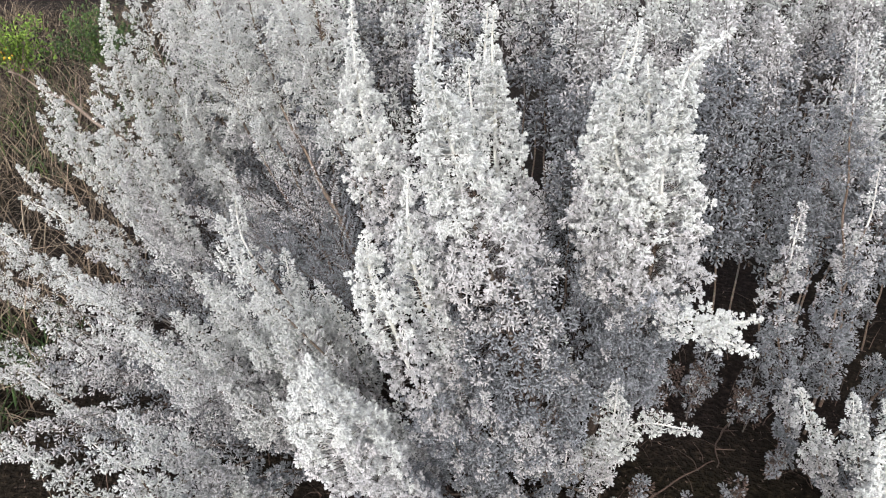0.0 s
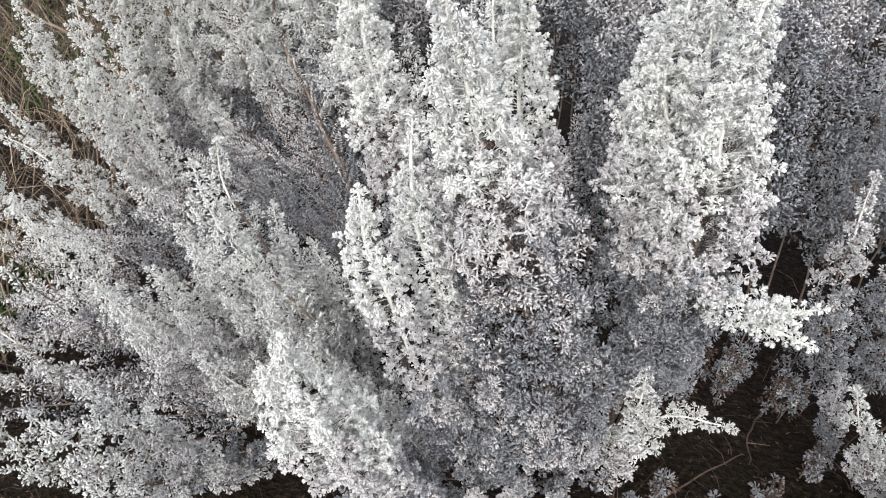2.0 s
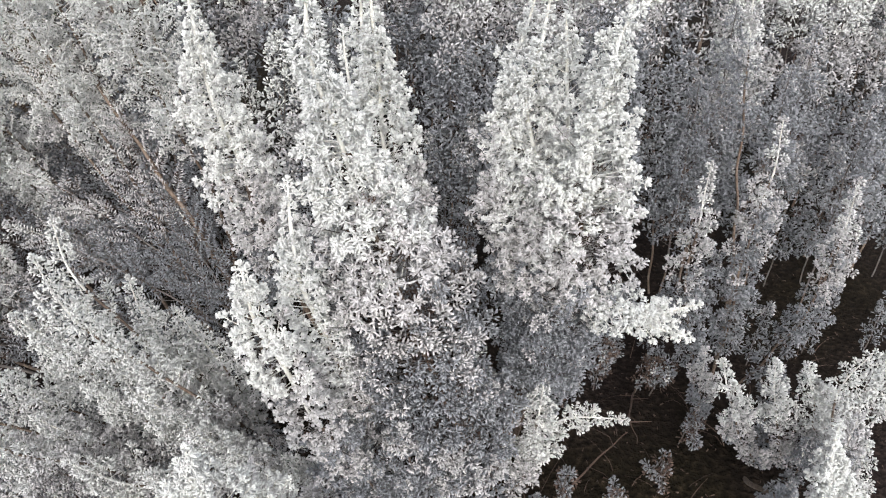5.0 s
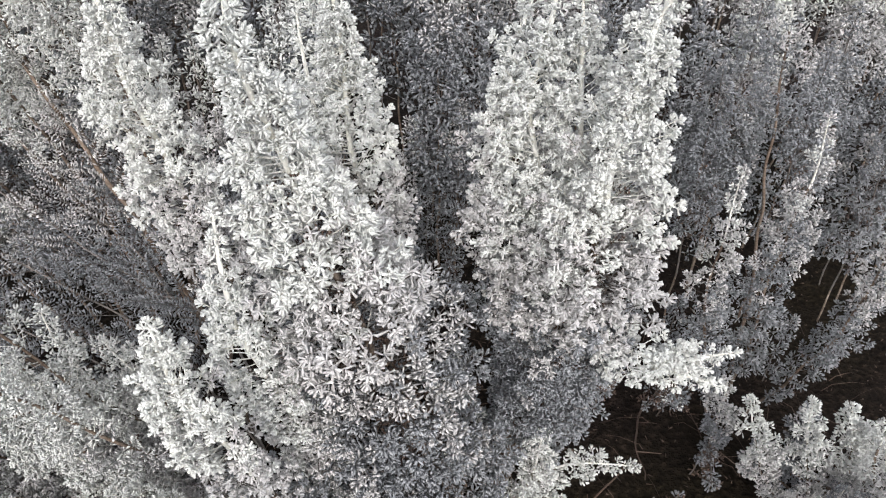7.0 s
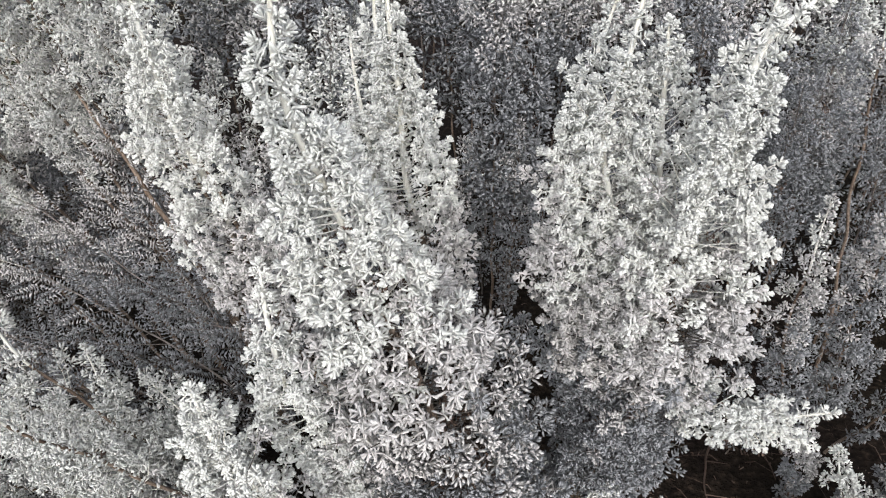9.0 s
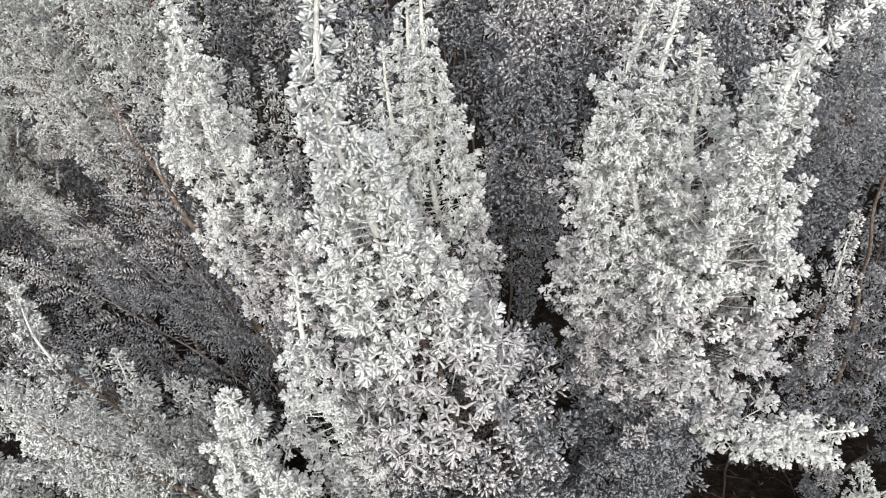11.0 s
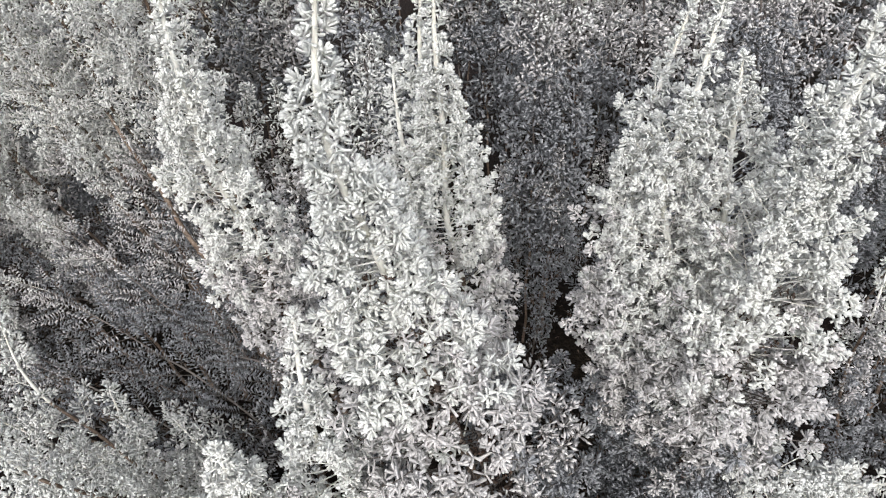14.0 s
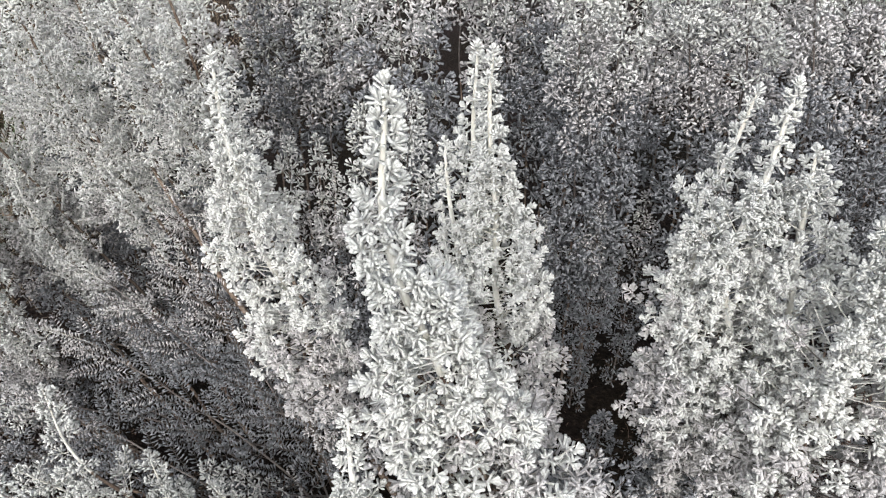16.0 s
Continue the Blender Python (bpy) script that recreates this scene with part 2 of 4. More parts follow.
def branch(shrub, level, reach, *points, leafy=0.75, widen=None, feather=0.0, dense=1.0, dead=0.12, loose=0.0, fresh_lit=0.0, withered=False, thicken=1.0, leaf_size=None):
    """One upright branch of a shrub, from its tip down to its foot. reach: how far its side shoots stand out; loose:
    down to how far from the tip each side shoot is a piece of its own; fresh_lit: how
    much later than usual its leaves turn grey, by age and by painted shade; widen: how fast it broadens below the tip;
    withered: most of its leaves are dead; thicken: how much stouter its stem is; leaf_size: its leaves against the
    usual."""
    TALLY[0] += 1
    widen = widen or (1.0, 1.2, 1.4)[level]
    rng = np.random.default_rng(100 + TALLY[0])
    line, s = spline(points, 0.004)
    tangent = unit(-np.gradient(line, axis=0))
    # a slight waver, so that no stem is a perfect curve
    x, y = square_to(tangent)
    line = line + x * (0.003 * np.sin(s * 31 + rng.uniform(0, 6)) * np.minimum(1, s / 0.2))[:, None] + y * (0.003 * np.sin(s * 23 + rng.uniform(0, 6)) * np.minimum(1, s / 0.2))[:, None]
    stem = Pile()
    thick = np.minimum(0.0015 + 0.018 * s, 0.0030 + 0.004 * s) if level == 0 else np.minimum(0.001 + 0.009 * s, (0.0018 + 0.003 * s) / level**0.5)
    thick = thick * thicken
    thick[0] = 0.0003
    split = int(min(len(s) - 2, (0.42, 0.16, 0.7)[level] / 0.004))
    tube(stem, line[: split + 1 : 3], thick[: split + 1 : 3], 6, 3 if level == 2 or feather > 0.7 else 2)
    first = (split // 3) * 3
    if len(line) - first > 8:
        tube(stem, line[first::4], thick[first::4], 6, 3 if feather > 0.5 and thicken <= 1 else 4)
    ob = new("branch", stem.mesh("branch", PLANT))
    ob.parent = shrub
    pile = Pile()
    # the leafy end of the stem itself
    # rear and inner branches start greyer: shade put into the leaf colour
    tip_tone = (-0.16, -0.12, 0.12)[level] - fresh_lit
    top = int(min(0.05, s[-1] * 0.3) / 0.004)
    sprigs(pile, line[top : top + 1], unit(line[0:1] - line[top : top + 1]), np.array([s[top]]), np.array([0.0098]), level, rng, 0 if tip_tone < 0.33 else 5 if tip_tone < 0.66 else 6)
    # side shoots: crosswise rows near the tip, spiralling further down; as many as it takes to clothe its outside
    big_leaf = (0.0, 0.0036, 0.0090)[level]
    cover = (0.0009, 0.0010, 0.0009)[level] / dense * (1 + 0.8 * feather)

    def grown(at):
        return np.interp(at, [0, 0.08, 0.3, 0.5, 0.8], [0.0094, 0.0102, 0.0108, 0.0130, 0.0175]) * (leaf_size or (0.88, 1, 1)[level])

    def breadth(at):
        return np.minimum(reach * 0.85, widen * np.interp(at, [0, 0.05, 0.1, 0.2, 0.45, 0.7], [0.003, 0.009, 0.017, 0.035, 0.085, 0.125]))

    at, node = 0.012, []
    while at < min(leafy, s[-1] - 0.02):
        node.append(at)
        wide = breadth(at) + 0.008
        at += max(0.0010, min(0.0070, cover * ((grown(at) + big_leaf) / 0.0095) ** 1.6 / (2 * math.pi * wide))) * rng.uniform(0.75, 1.25)
    node = np.array(node)
    count = np.arange(len(node))
    phi = np.where(node < 0.34, math.pi / 4 + np.array([0, 2, 1, 3])[count % 4] * math.pi / 2 + rng.normal(0, (0.3, 0.6, 0.6)[level], len(node)), count * 2.39996 + rng.normal(0, 0.3, len(node)))
    # the shaded far side is thinner clad
    keep = (np.cos(phi) > -0.35) | (node < 0.12) | (rng.random(len(node)) > (0.7, 0.7, 0.8)[level])
    node, phi = node[keep], phi[keep]
    i = np.minimum((node / 0.004).astype(int), len(s) - 1)
    foot = np.clip((line[i, 2] - GROUND) / 0.3, 0.35, 1)
    # the plume is lumpy: fuller on some sides, with clefts between its sprays
    lump = 1 + np.minimum(1, node / 0.2) * (0.15 * np.sin(node * 38 + 2 * phi + rng.uniform(0, 6)) + 0.14 * np.sin(node * 71 - phi + rng.uniform(0, 6)))
    if level == 0:
        # the stem shows along the lit face
        lump = lump * np.where((np.abs((phi + math.pi) % (2 * math.pi) - math.pi) < 0.34) & (node < 0.42), 0.32, 1)
    leaf = grown(node) + big_leaf
    stand = breadth(node) * foot * lump * ((0.72, 0.6, 0.45)[level] + (0.34, 0.48, 0.65)[level] * rng.random(len(node)) ** 0.45)
    lean = np.radians(np.interp(node, [0, 0.1, 0.35], [40, 52, 60]) + rng.normal(0, 7, len(node)))
    # grey grows down the plume: leaf age, with shade coloured in
    age_shade = np.clip((node - 0.1) / (0.7, 0.7, 0.5)[level], 0, 1) + tip_tone + rng.normal(0, 0.09, len(node))
    leaf_tone = np.where(age_shade < 0.33, 0, np.where(age_shade < 0.66, 5, 6))
    if withered:
        leaf_tone = np.where(rng.random(len(node)) < 0.5, 1, 6)
    front = unit(np.array([0, -1.0, 0]) - tangent[i] * (tangent[i] @ np.array([0, -1.0, 0]))[:, None])
    out = front * np.cos(phi)[:, None] + np.cross(tangent[i], front) * np.sin(phi)[:, None]
    way = unit(tangent[i] * np.cos(lean)[:, None] + out * np.sin(lean)[:, None])
    size = stand / np.sin(lean)
    # older leaves, further down, are built more simply
    plain = max(0.62, loose)
    piles = [(pile, np.where(node >= plain)[0], max(level, 1)), (pile, np.where((node >= loose) & (node < plain))[0], level or 3)]
    piles += [(Pile(), np.array([k]), level) for k in np.where(node < loose)[0]]
    for heap, pick, level in piles:
        if not len(pick):
            continue
        short = pick[size[pick] < 0.024]
        if len(short):
            sprigs(heap, line[i[short]], way[short], size[short] * 0.75, leaf[short], level, rng, leaf_tone[short])
        big = pick[size[pick] >= 0.024]
        if len(big):
            p, d, up, ln = line[i[big]], way[big], tangent[i[big]], size[big]
            girth = (0.0008, 0.0006, 0.0006, 0.0008)[level] + (0.003 - 0.001 * feather) * ln
            for dimmed, bark in ((False, 2), (True, 3)):
                some = (leaf_tone[big] > 0) == dimmed
                if some.any():
                    twigs(heap, p[some], d[some], up[some], ln[some], girth[some], bark)
            plume = rng.random(len(big)) < feather
            if plume.any():
                inner = 0.25 * ln[plume]
                sprigs(heap, p[plume] + d[plume] * inner[:, None], unit(d[plume] + up[plume] * 0.12), ln[plume] - inner, np.minimum(0.0160, leaf[big][plume]), level, rng, leaf_tone[big][plume], close=0.95, flat=True)
            rest = ~plume
            if rest.any():
                p, d, up, ln, lf, og = p[rest], unit(d[rest] + up[rest] * 0.1), up[rest], ln[rest], leaf[big][rest], leaf_tone[big][rest]
                # the shoot ends in a star of leaves, with more stars on short spurs crosswise below it
                end = np.minimum(ln * 0.6, lf * 2.2)
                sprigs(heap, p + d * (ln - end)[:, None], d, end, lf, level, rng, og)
                ax, ay = square_to(d)
                turn = rng.uniform(0, 6.3, len(ln))
                spurs = np.clip(((ln - 0.4 * lf) / (lf * (0.62, 0.7, 0.8, 0.66)[level])).astype(int), 1, (4, 4, 3, 4)[level])
                P, D, F, O = [], [], [], []
                for k in range(int(spurs.max())):
                    has = spurs > k
                    n = has.sum()
                    b = turn[has] + (k % 2) * math.pi + (k // 2) * 1.5708 + rng.normal(0, 0.3, n)
                    o = ax[has] * np.cos(b)[:, None] + ay[has] * np.sin(b)[:, None]
                    tilt = rng.normal(0.95, 0.15, n)
                    way_out = unit(d[has] * np.cos(tilt)[:, None] + o * np.sin(tilt)[:, None] + np.array([0, 0, 0.2]))
                    at = np.maximum(0.2 * ln[has], ln[has] - lf[has] * (1.0 + 0.62 * k))
                    P.append(p[has] + d[has] * at[:, None] + way_out * (lf[has] * (0.75 + 0.14 * k) * rng.uniform(0.8, 1.25, n))[:, None])
                    D.append(way_out)
                    F.append(lf[has] * rng.uniform(0.8, 0.98, n))
                    O.append(og[has])
                P, D, F, O = np.concatenate(P), np.concatenate(D), np.concatenate(F), np.concatenate(O)
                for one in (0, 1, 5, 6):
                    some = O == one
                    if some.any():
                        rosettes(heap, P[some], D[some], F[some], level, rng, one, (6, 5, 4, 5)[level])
            if dead:
                worn = big[(node[big] > 0.28) & (rng.random(len(big)) < dead)]
                if len(worn):
                    sprigs(heap, line[i[worn]] + way[worn] * 0.006, unit(way[worn] + rng.normal(0, 0.25, (len(worn), 3))), np.minimum(size[worn] * 0.4, 0.035), leaf[worn] * 0.7, 2, rng, slot=1, close=1.1)
    for heap, pick, _ in piles[2:]:
        origin = line[i[pick[0]]]
        shoot = new("side_shoot", heap.mesh("side_shoot", PLANT, origin))
        shoot.location = origin
        shoot.parent = ob
    crown = tagged(new("leaves", pile.mesh("leaves", PLANT)), "small felted silver-white leaves", kind="stuff")
    crown.parent = ob
    return ob


def shrub_at(x, y, label):
    ob = new("silver_shrub")
    ob.location = (x, y, GROUND)
    return tagged(ob, label, "shrub", "silver shrubs")


def settle(shrub):
    """The parts are made in world places; keep them there under the shrub's foot."""
    for part in shrub.children:
        part.location = -Vector(shrub.location)


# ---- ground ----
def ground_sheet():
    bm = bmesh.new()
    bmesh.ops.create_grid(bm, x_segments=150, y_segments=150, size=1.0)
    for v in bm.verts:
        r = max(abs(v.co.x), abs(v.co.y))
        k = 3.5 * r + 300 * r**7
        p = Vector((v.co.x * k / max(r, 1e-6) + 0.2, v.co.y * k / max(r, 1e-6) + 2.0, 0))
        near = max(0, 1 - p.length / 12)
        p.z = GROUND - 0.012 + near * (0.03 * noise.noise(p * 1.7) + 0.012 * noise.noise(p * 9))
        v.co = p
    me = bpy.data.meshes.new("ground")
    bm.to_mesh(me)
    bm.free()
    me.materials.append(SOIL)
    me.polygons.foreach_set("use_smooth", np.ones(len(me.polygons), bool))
    return tagged(new("ground", me), "bare brown soil under the shrubs, colour darkened for their shade", "ground", kind="structure")


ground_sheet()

# ---- the shrubs ----
middle = shrub_at(0.3, 1.42, "silver-white shrub with tall felted leafy plumes")
branch(middle, 0, 0.15, (0.044, 1.036, 1.238), (0.042, 1.050, 1.110), (0.095, 1.090, 0.889), (0.201, 1.130, 0.531), (0.297, 1.200, 0.199), (0.334, 1.325, -0.130), loose=0.33, leafy=1.15, dead=0.5, dense=1.3, fresh_lit=0.05, leaf_size=1.1)
branch(middle, 0, 0.075, (0.144, 1.311, 1.170), (0.143, 1.316, 1.100), (0.159, 1.340, 0.872), (0.188, 1.370, 0.672), (0.283, 1.438, -0.130), loose=0.25, dense=1.3)
branch(middle, 0, 0.03, (0.131, 1.340, 1.166), (0.130, 1.350, 1.059), (0.158, 1.360, 0.875))
branch(middle, 0, 0.03, (0.097, 1.360, 1.052), (0.102, 1.360, 0.983), (0.124, 1.380, 0.750))
branch(middle, 0, 0.075, (-0.128, 1.301, 1.178), (-0.131, 1.310, 1.073), (-0.116, 1.350, 0.904), (-0.097, 1.370, 0.800), (-0.052, 1.420, 0.569), (0.158, 1.477, -0.130), loose=0.25, dense=1.15)
branch(middle, 0, 0.05, (-0.004, 1.054, 0.941), (-0.008, 1.060, 0.854), (0.002, 1.080, 0.741), (0.041, 1.120, 0.556), (0.212, 1.311, -0.130), loose=0.16)
branch(middle, 0, 0.06, (-0.076, 0.989, 0.852), (-0.068, 1.000, 0.745), (-0.043, 1.020, 0.641), (0.006, 1.060, 0.452), (0.078, 1.120, 0.213), (0.217, 1.287, -0.130), loose=0.1, widen=1.7, fresh_lit=-0.25)
branch(middle, 0, 0.075, (-0.141, 0.771, 0.748), (-0.147, 0.780, 0.676), (-0.122, 0.810, 0.561), (-0.071, 0.880, 0.359), (0.143, 1.187, -0.130), loose=0.1, widen=1.7, fresh_lit=-0.25)
branch(middle, 0, 0.06, (-0.099, 0.840, 0.613), (-0.064, 0.870, 0.476), (-0.013, 0.950, 0.233), (0.156, 1.206, -0.130), widen=1.7, fresh_lit=-0.25)
# greys early: the plume's shaded lower side is put into its leaf colour
branch(middle, 0, 0.09, (0.398, 1.268, 1.136), (0.384, 1.265, 1.074), (0.359, 1.260, 0.992), (0.385, 1.260, 0.789), (0.458, 1.270, 0.428), (0.430, 1.343, -0.130), loose=0.17, leafy=0.95, fresh_lit=-0.22, dense=1.15)
branch(middle, 0, 0.105, (0.397, 1.198, 1.167), (0.389, 1.200, 1.069), (0.383, 1.210, 0.945), (0.441, 1.220, 0.715), (0.487, 1.250, 0.377), (0.429, 1.343, -0.130), loose=0.2, leafy=0.95, fresh_lit=-0.02, dense=1.15)
branch(middle, 0, 0.105, (0.504, 1.050, 1.194), (0.450, 1.060, 1.125), (0.450, 1.080, 0.997), (0.460, 1.120, 0.837), (0.476, 1.170, 0.604), (0.416, 1.342, -0.130), loose=0.26, leafy=0.95, fresh_lit=-0.02, dense=1.3)
branch(middle, 0, 0.09, (0.413, 1.170, 1.117), (0.433, 1.190, 1.018), (0.456, 1.200, 0.855), (0.455, 1.260, 0.500), (0.430, 1.343, -0.130), loose=0.1, leafy=0.6, fresh_lit=0.15, widen=1.6)
branch(middle, 0, 0.04, (0.479, 1.100, 1.173), (0.475, 1.100, 1.103), (0.470, 1.100, 1.024), fresh_lit=0.15)
branch(middle, 0, 0.065, (0.659, 1.030, 0.665), (0.599, 1.060, 0.630), (0.539, 1.100, 0.617), (0.478, 1.170, 0.592), dense=1.0, fresh_lit=-0.15, widen=1.7)
branch(middle, 0, 0.055, (0.683, 1.060, 0.560), (0.625, 1.080, 0.575), (0.566, 1.120, 0.574), dense=1.0, fresh_lit=-0.15, widen=1.7)
branch(middle, 1, 0.06, (0.649, 1.150, 0.256), (0.519, 1.180, 0.248), (0.447, 1.220, 0.110), (0.335, 1.336, -0.130))
branch(middle, 1, 0.06, (0.443, 1.130, 0.418), (0.452, 1.170, 0.236), (0.446, 1.220, -0.013), (0.379, 1.318, -0.130), fresh_lit=-0.2)
branch(middle, 1, 0.08, (0.028, 1.100, 0.481), (0.077, 1.150, 0.274), (0.150, 1.200, 0.015), (0.232, 1.309, -0.130), dense=0.7, fresh_lit=-0.4)
branch(middle, 1, 0.08, (0.311, 1.250, 0.502), (0.330, 1.270, 0.284), (0.332, 1.300, 0.021), (0.318, 1.360, -0.130), dense=0.7, fresh_lit=-0.4)
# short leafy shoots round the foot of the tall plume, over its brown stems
# their leaves are old, and greyed further for the shade down there
branch(middle, 1, 0.055, (-0.028, 1.050, 0.284), (0.034, 1.142, 0.098), (0.139, 1.280, -0.130), leafy=0.3, widen=1.8, fresh_lit=-0.65, dead=0.9)
branch(middle, 1, 0.055, (0.060, 1.020, 0.395), (0.108, 1.124, 0.159), (0.174, 1.280, -0.130), leafy=0.3, widen=1.8, fresh_lit=-0.75, dead=0.9)
branch(middle, 1, 0.055, (0.151, 1.040, 0.276), (0.186, 1.136, 0.093), (0.210, 1.280, -0.130), leafy=0.3, widen=1.8, fresh_lit=-0.85, dead=0.9)
branch(middle, 1, 0.055, (0.238, 1.060, 0.349), (0.260, 1.148, 0.133), (0.245, 1.280, -0.130), leafy=0.3, widen=1.8, fresh_lit=-0.65, dead=0.9)
branch(middle, 1, 0.055, (0.344, 1.100, 0.253), (0.350, 1.172, 0.081), (0.288, 1.280, -0.130), leafy=0.3, widen=1.8, fresh_lit=-0.75, dead=0.9)
branch(middle, 1, 0.055, (0.097, 1.050, 0.178), (0.140, 1.142, 0.039), (0.189, 1.280, -0.130), leafy=0.3, widen=1.8, fresh_lit=-0.85, dead=0.9)
branch(middle, 1, 0.055, (0.221, 1.080, 0.119), (0.245, 1.160, 0.007), (0.238, 1.280, -0.130), leafy=0.3, widen=1.8, fresh_lit=-0.65, dead=0.9)
branch(middle, 1, 0.055, (-0.050, 1.000, 0.228), (0.015, 1.112, 0.067), (0.130, 1.280, -0.130), leafy=0.3, widen=1.8, fresh_lit=-0.75, dead=0.9)
branch(middle, 1, 0.055, (0.316, 1.120, 0.085), (0.326, 1.184, -0.012), (0.276, 1.280, -0.130), leafy=0.3, widen=1.8, fresh_lit=-0.85, dead=0.9)
branch(middle, 1, 0.055, (0.018, 1.080, 0.394), (0.073, 1.160, 0.158), (0.157, 1.280, -0.130), leafy=0.3, widen=1.8, fresh_lit=-0.65, dead=0.9)
branch(middle, 1, 0.055, (0.142, 1.020, 0.467), (0.178, 1.124, 0.198), (0.207, 1.280, -0.130), leafy=0.3, widen=1.8, fresh_lit=-0.75, dead=0.9)
branch(middle, 1, 0.06, (0.201, 1.020, 0.161), (0.221, 1.080, 0.030), (0.251, 1.160, -0.130), leafy=0.3, widen=2.2, fresh_lit=-0.7, dead=0.9)
branch(middle, 1, 0.06, (0.297, 1.050, 0.126), (0.317, 1.110, 0.013), (0.347, 1.190, -0.130), leafy=0.3, widen=2.2, fresh_lit=-0.7, dead=0.9)
branch(middle, 1, 0.06, (0.391, 1.080, 0.033), (0.411, 1.140, -0.034), (0.441, 1.220, -0.130), leafy=0.3, widen=2.2, fresh_lit=-0.7, dead=0.9)
branch(middle, 1, 0.06, (0.124, 1.000, 0.163), (0.144, 1.060, 0.032), (0.174, 1.140, -0.130), leafy=0.3, widen=2.2, fresh_lit=-0.7, dead=0.9)
branch(middle, 1, 0.06, (0.273, 1.040, 0.046), (0.293, 1.100, -0.027), (0.323, 1.180, -0.130), leafy=0.3, widen=2.2, fresh_lit=-0.7, dead=0.9)
branch(middle, 1, 0.06, (0.475, 1.120, 0.011), (0.495, 1.180, -0.045), (0.525, 1.260, -0.130), leafy=0.3, widen=2.2, fresh_lit=-0.7, dead=0.9)
# shaded growth inside and behind the plumes; its shade is coloured into grey leaves
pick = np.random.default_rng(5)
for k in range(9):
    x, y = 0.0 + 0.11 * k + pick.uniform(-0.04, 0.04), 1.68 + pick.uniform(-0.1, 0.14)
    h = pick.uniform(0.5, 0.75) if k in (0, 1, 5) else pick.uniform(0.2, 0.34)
    branch(middle, 2, pick.uniform(0.07, 0.1), (x, y - 0.04, h), (x + 0.01, y, h * 0.55), (x, y + 0.02, GROUND - 0.01), leafy=0.95, feather=0.5, dead=0.8, fresh_lit=-0.6, dense=0.7)
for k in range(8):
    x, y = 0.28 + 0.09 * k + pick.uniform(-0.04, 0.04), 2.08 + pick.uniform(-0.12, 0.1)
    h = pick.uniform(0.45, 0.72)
    branch(middle, 2, pick.uniform(0.07, 0.1), (x, y - 0.04, h), (x + 0.01, y, h * 0.55), (x, y + 0.02, GROUND - 0.01), leafy=0.7, feather=0.5, dead=0.5, fresh_lit=-0.3)
# withered low sprays in the hollow and at the foot of the plumes
for k in range(12):
    x, y = 0.02 + 0.085 * k + pick.uniform(-0.03, 0.03), (1.3 if k < 5 else 1.55) + pick.uniform(-0.1, 0.12)
    h = pick.uniform(0.08, 0.22)
    branch(middle, 2, pick.uniform(0.07, 0.1), (x - 0.05, y - 0.12, h), (x, y - 0.03, h * 0.7), (x + 0.03, y + 0.06, GROUND - 0.01), leafy=0.3, feather=0.5, dead=0.8, withered=True, dense=0.6)
side = shrub_at(1.15, 1.6, "silver shrub with short upright spikes beside a dark hollow")
# the spikes stand low and shaded; that shade is in their leaf tone
branch(side, 1, 0.055, (0.880, 1.426, 0.715), (0.887, 1.430, 0.546), (0.914, 1.450, 0.344), (1.007, 1.480, 0.089), (1.101, 1.543, -0.130), widen=1.0, fresh_lit=-0.45, loose=0.13)
branch(side, 1, 0.06, (1.039, 1.450, 0.800), (1.056, 1.450, 0.646), (1.053, 1.460, 0.464), (1.106, 1.500, 0.130), (1.141, 1.557, -0.130), widen=1.0, fresh_lit=-0.45, loose=0.13)
branch(side, 1, 0.05, (1.208, 1.365, 0.685), (1.236, 1.380, 0.446), (1.241, 1.420, 0.217), (1.203, 1.524, -0.130), widen=1.0, fresh_lit=-0.45, loose=0.13)
branch(side, 1, 0.07, (0.984, 1.600, 1.050), (1.035, 1.620, 0.857), (1.124, 1.660, 0.521), (1.257, 1.720, 0.078), (1.232, 1.676, -0.130), fresh_lit=-0.65, dense=0.6, leafy=0.42)
branch(side, 0, 0.06, (0.814, 0.817, 0.575), (0.846, 0.830, 0.466), (0.939, 0.880, 0.220), (1.083, 1.231, -0.130), loose=0.13, fresh_lit=-0.2)
branch(side, 1, 0.045, (1.119, 1.074, 0.453), (1.091, 1.090, 0.330), (1.164, 1.120, 0.102), (1.185, 1.347, -0.130), loose=0.13, fresh_lit=-0.2)
branch(side, 1, 0.05, (0.969, 1.150, 0.377), (1.026, 1.170, 0.220), (1.134, 1.200, -0.032), (1.156, 1.384, -0.130), loose=0.13, fresh_lit=-0.2)
branch(side, 1, 0.05, (1.023, 1.120, 0.391), (1.104, 1.140, 0.222), (1.235, 1.200, -0.050), (1.210, 1.386, -0.130), loose=0.13, fresh_lit=-0.2)
branch(side, 1, 0.06, (0.880, 1.200, 0.349), (0.979, 1.220, 0.126), (1.119, 1.251, -0.110), fresh_lit=-0.2)
branch(side, 1, 0.06, (1.124, 1.000, 0.266), (1.188, 1.030, 0.075), (1.246, 1.070, -0.110), fresh_lit=-0.2)
# the close body of the shrub under its spikes, leaves greyed for the shade there
branch(side, 1, 0.06, (0.907, 1.300, 0.287), (0.957, 1.340, 0.093), (1.037, 1.420, -0.130), leafy=0.45, widen=1.3, fresh_lit=-0.65, dead=0.4)
branch(side, 1, 0.06, (0.985, 1.240, 0.147), (1.035, 1.280, 0.023), (1.115, 1.360, -0.130), leafy=0.45, widen=1.3, fresh_lit=-0.80, dead=0.4)
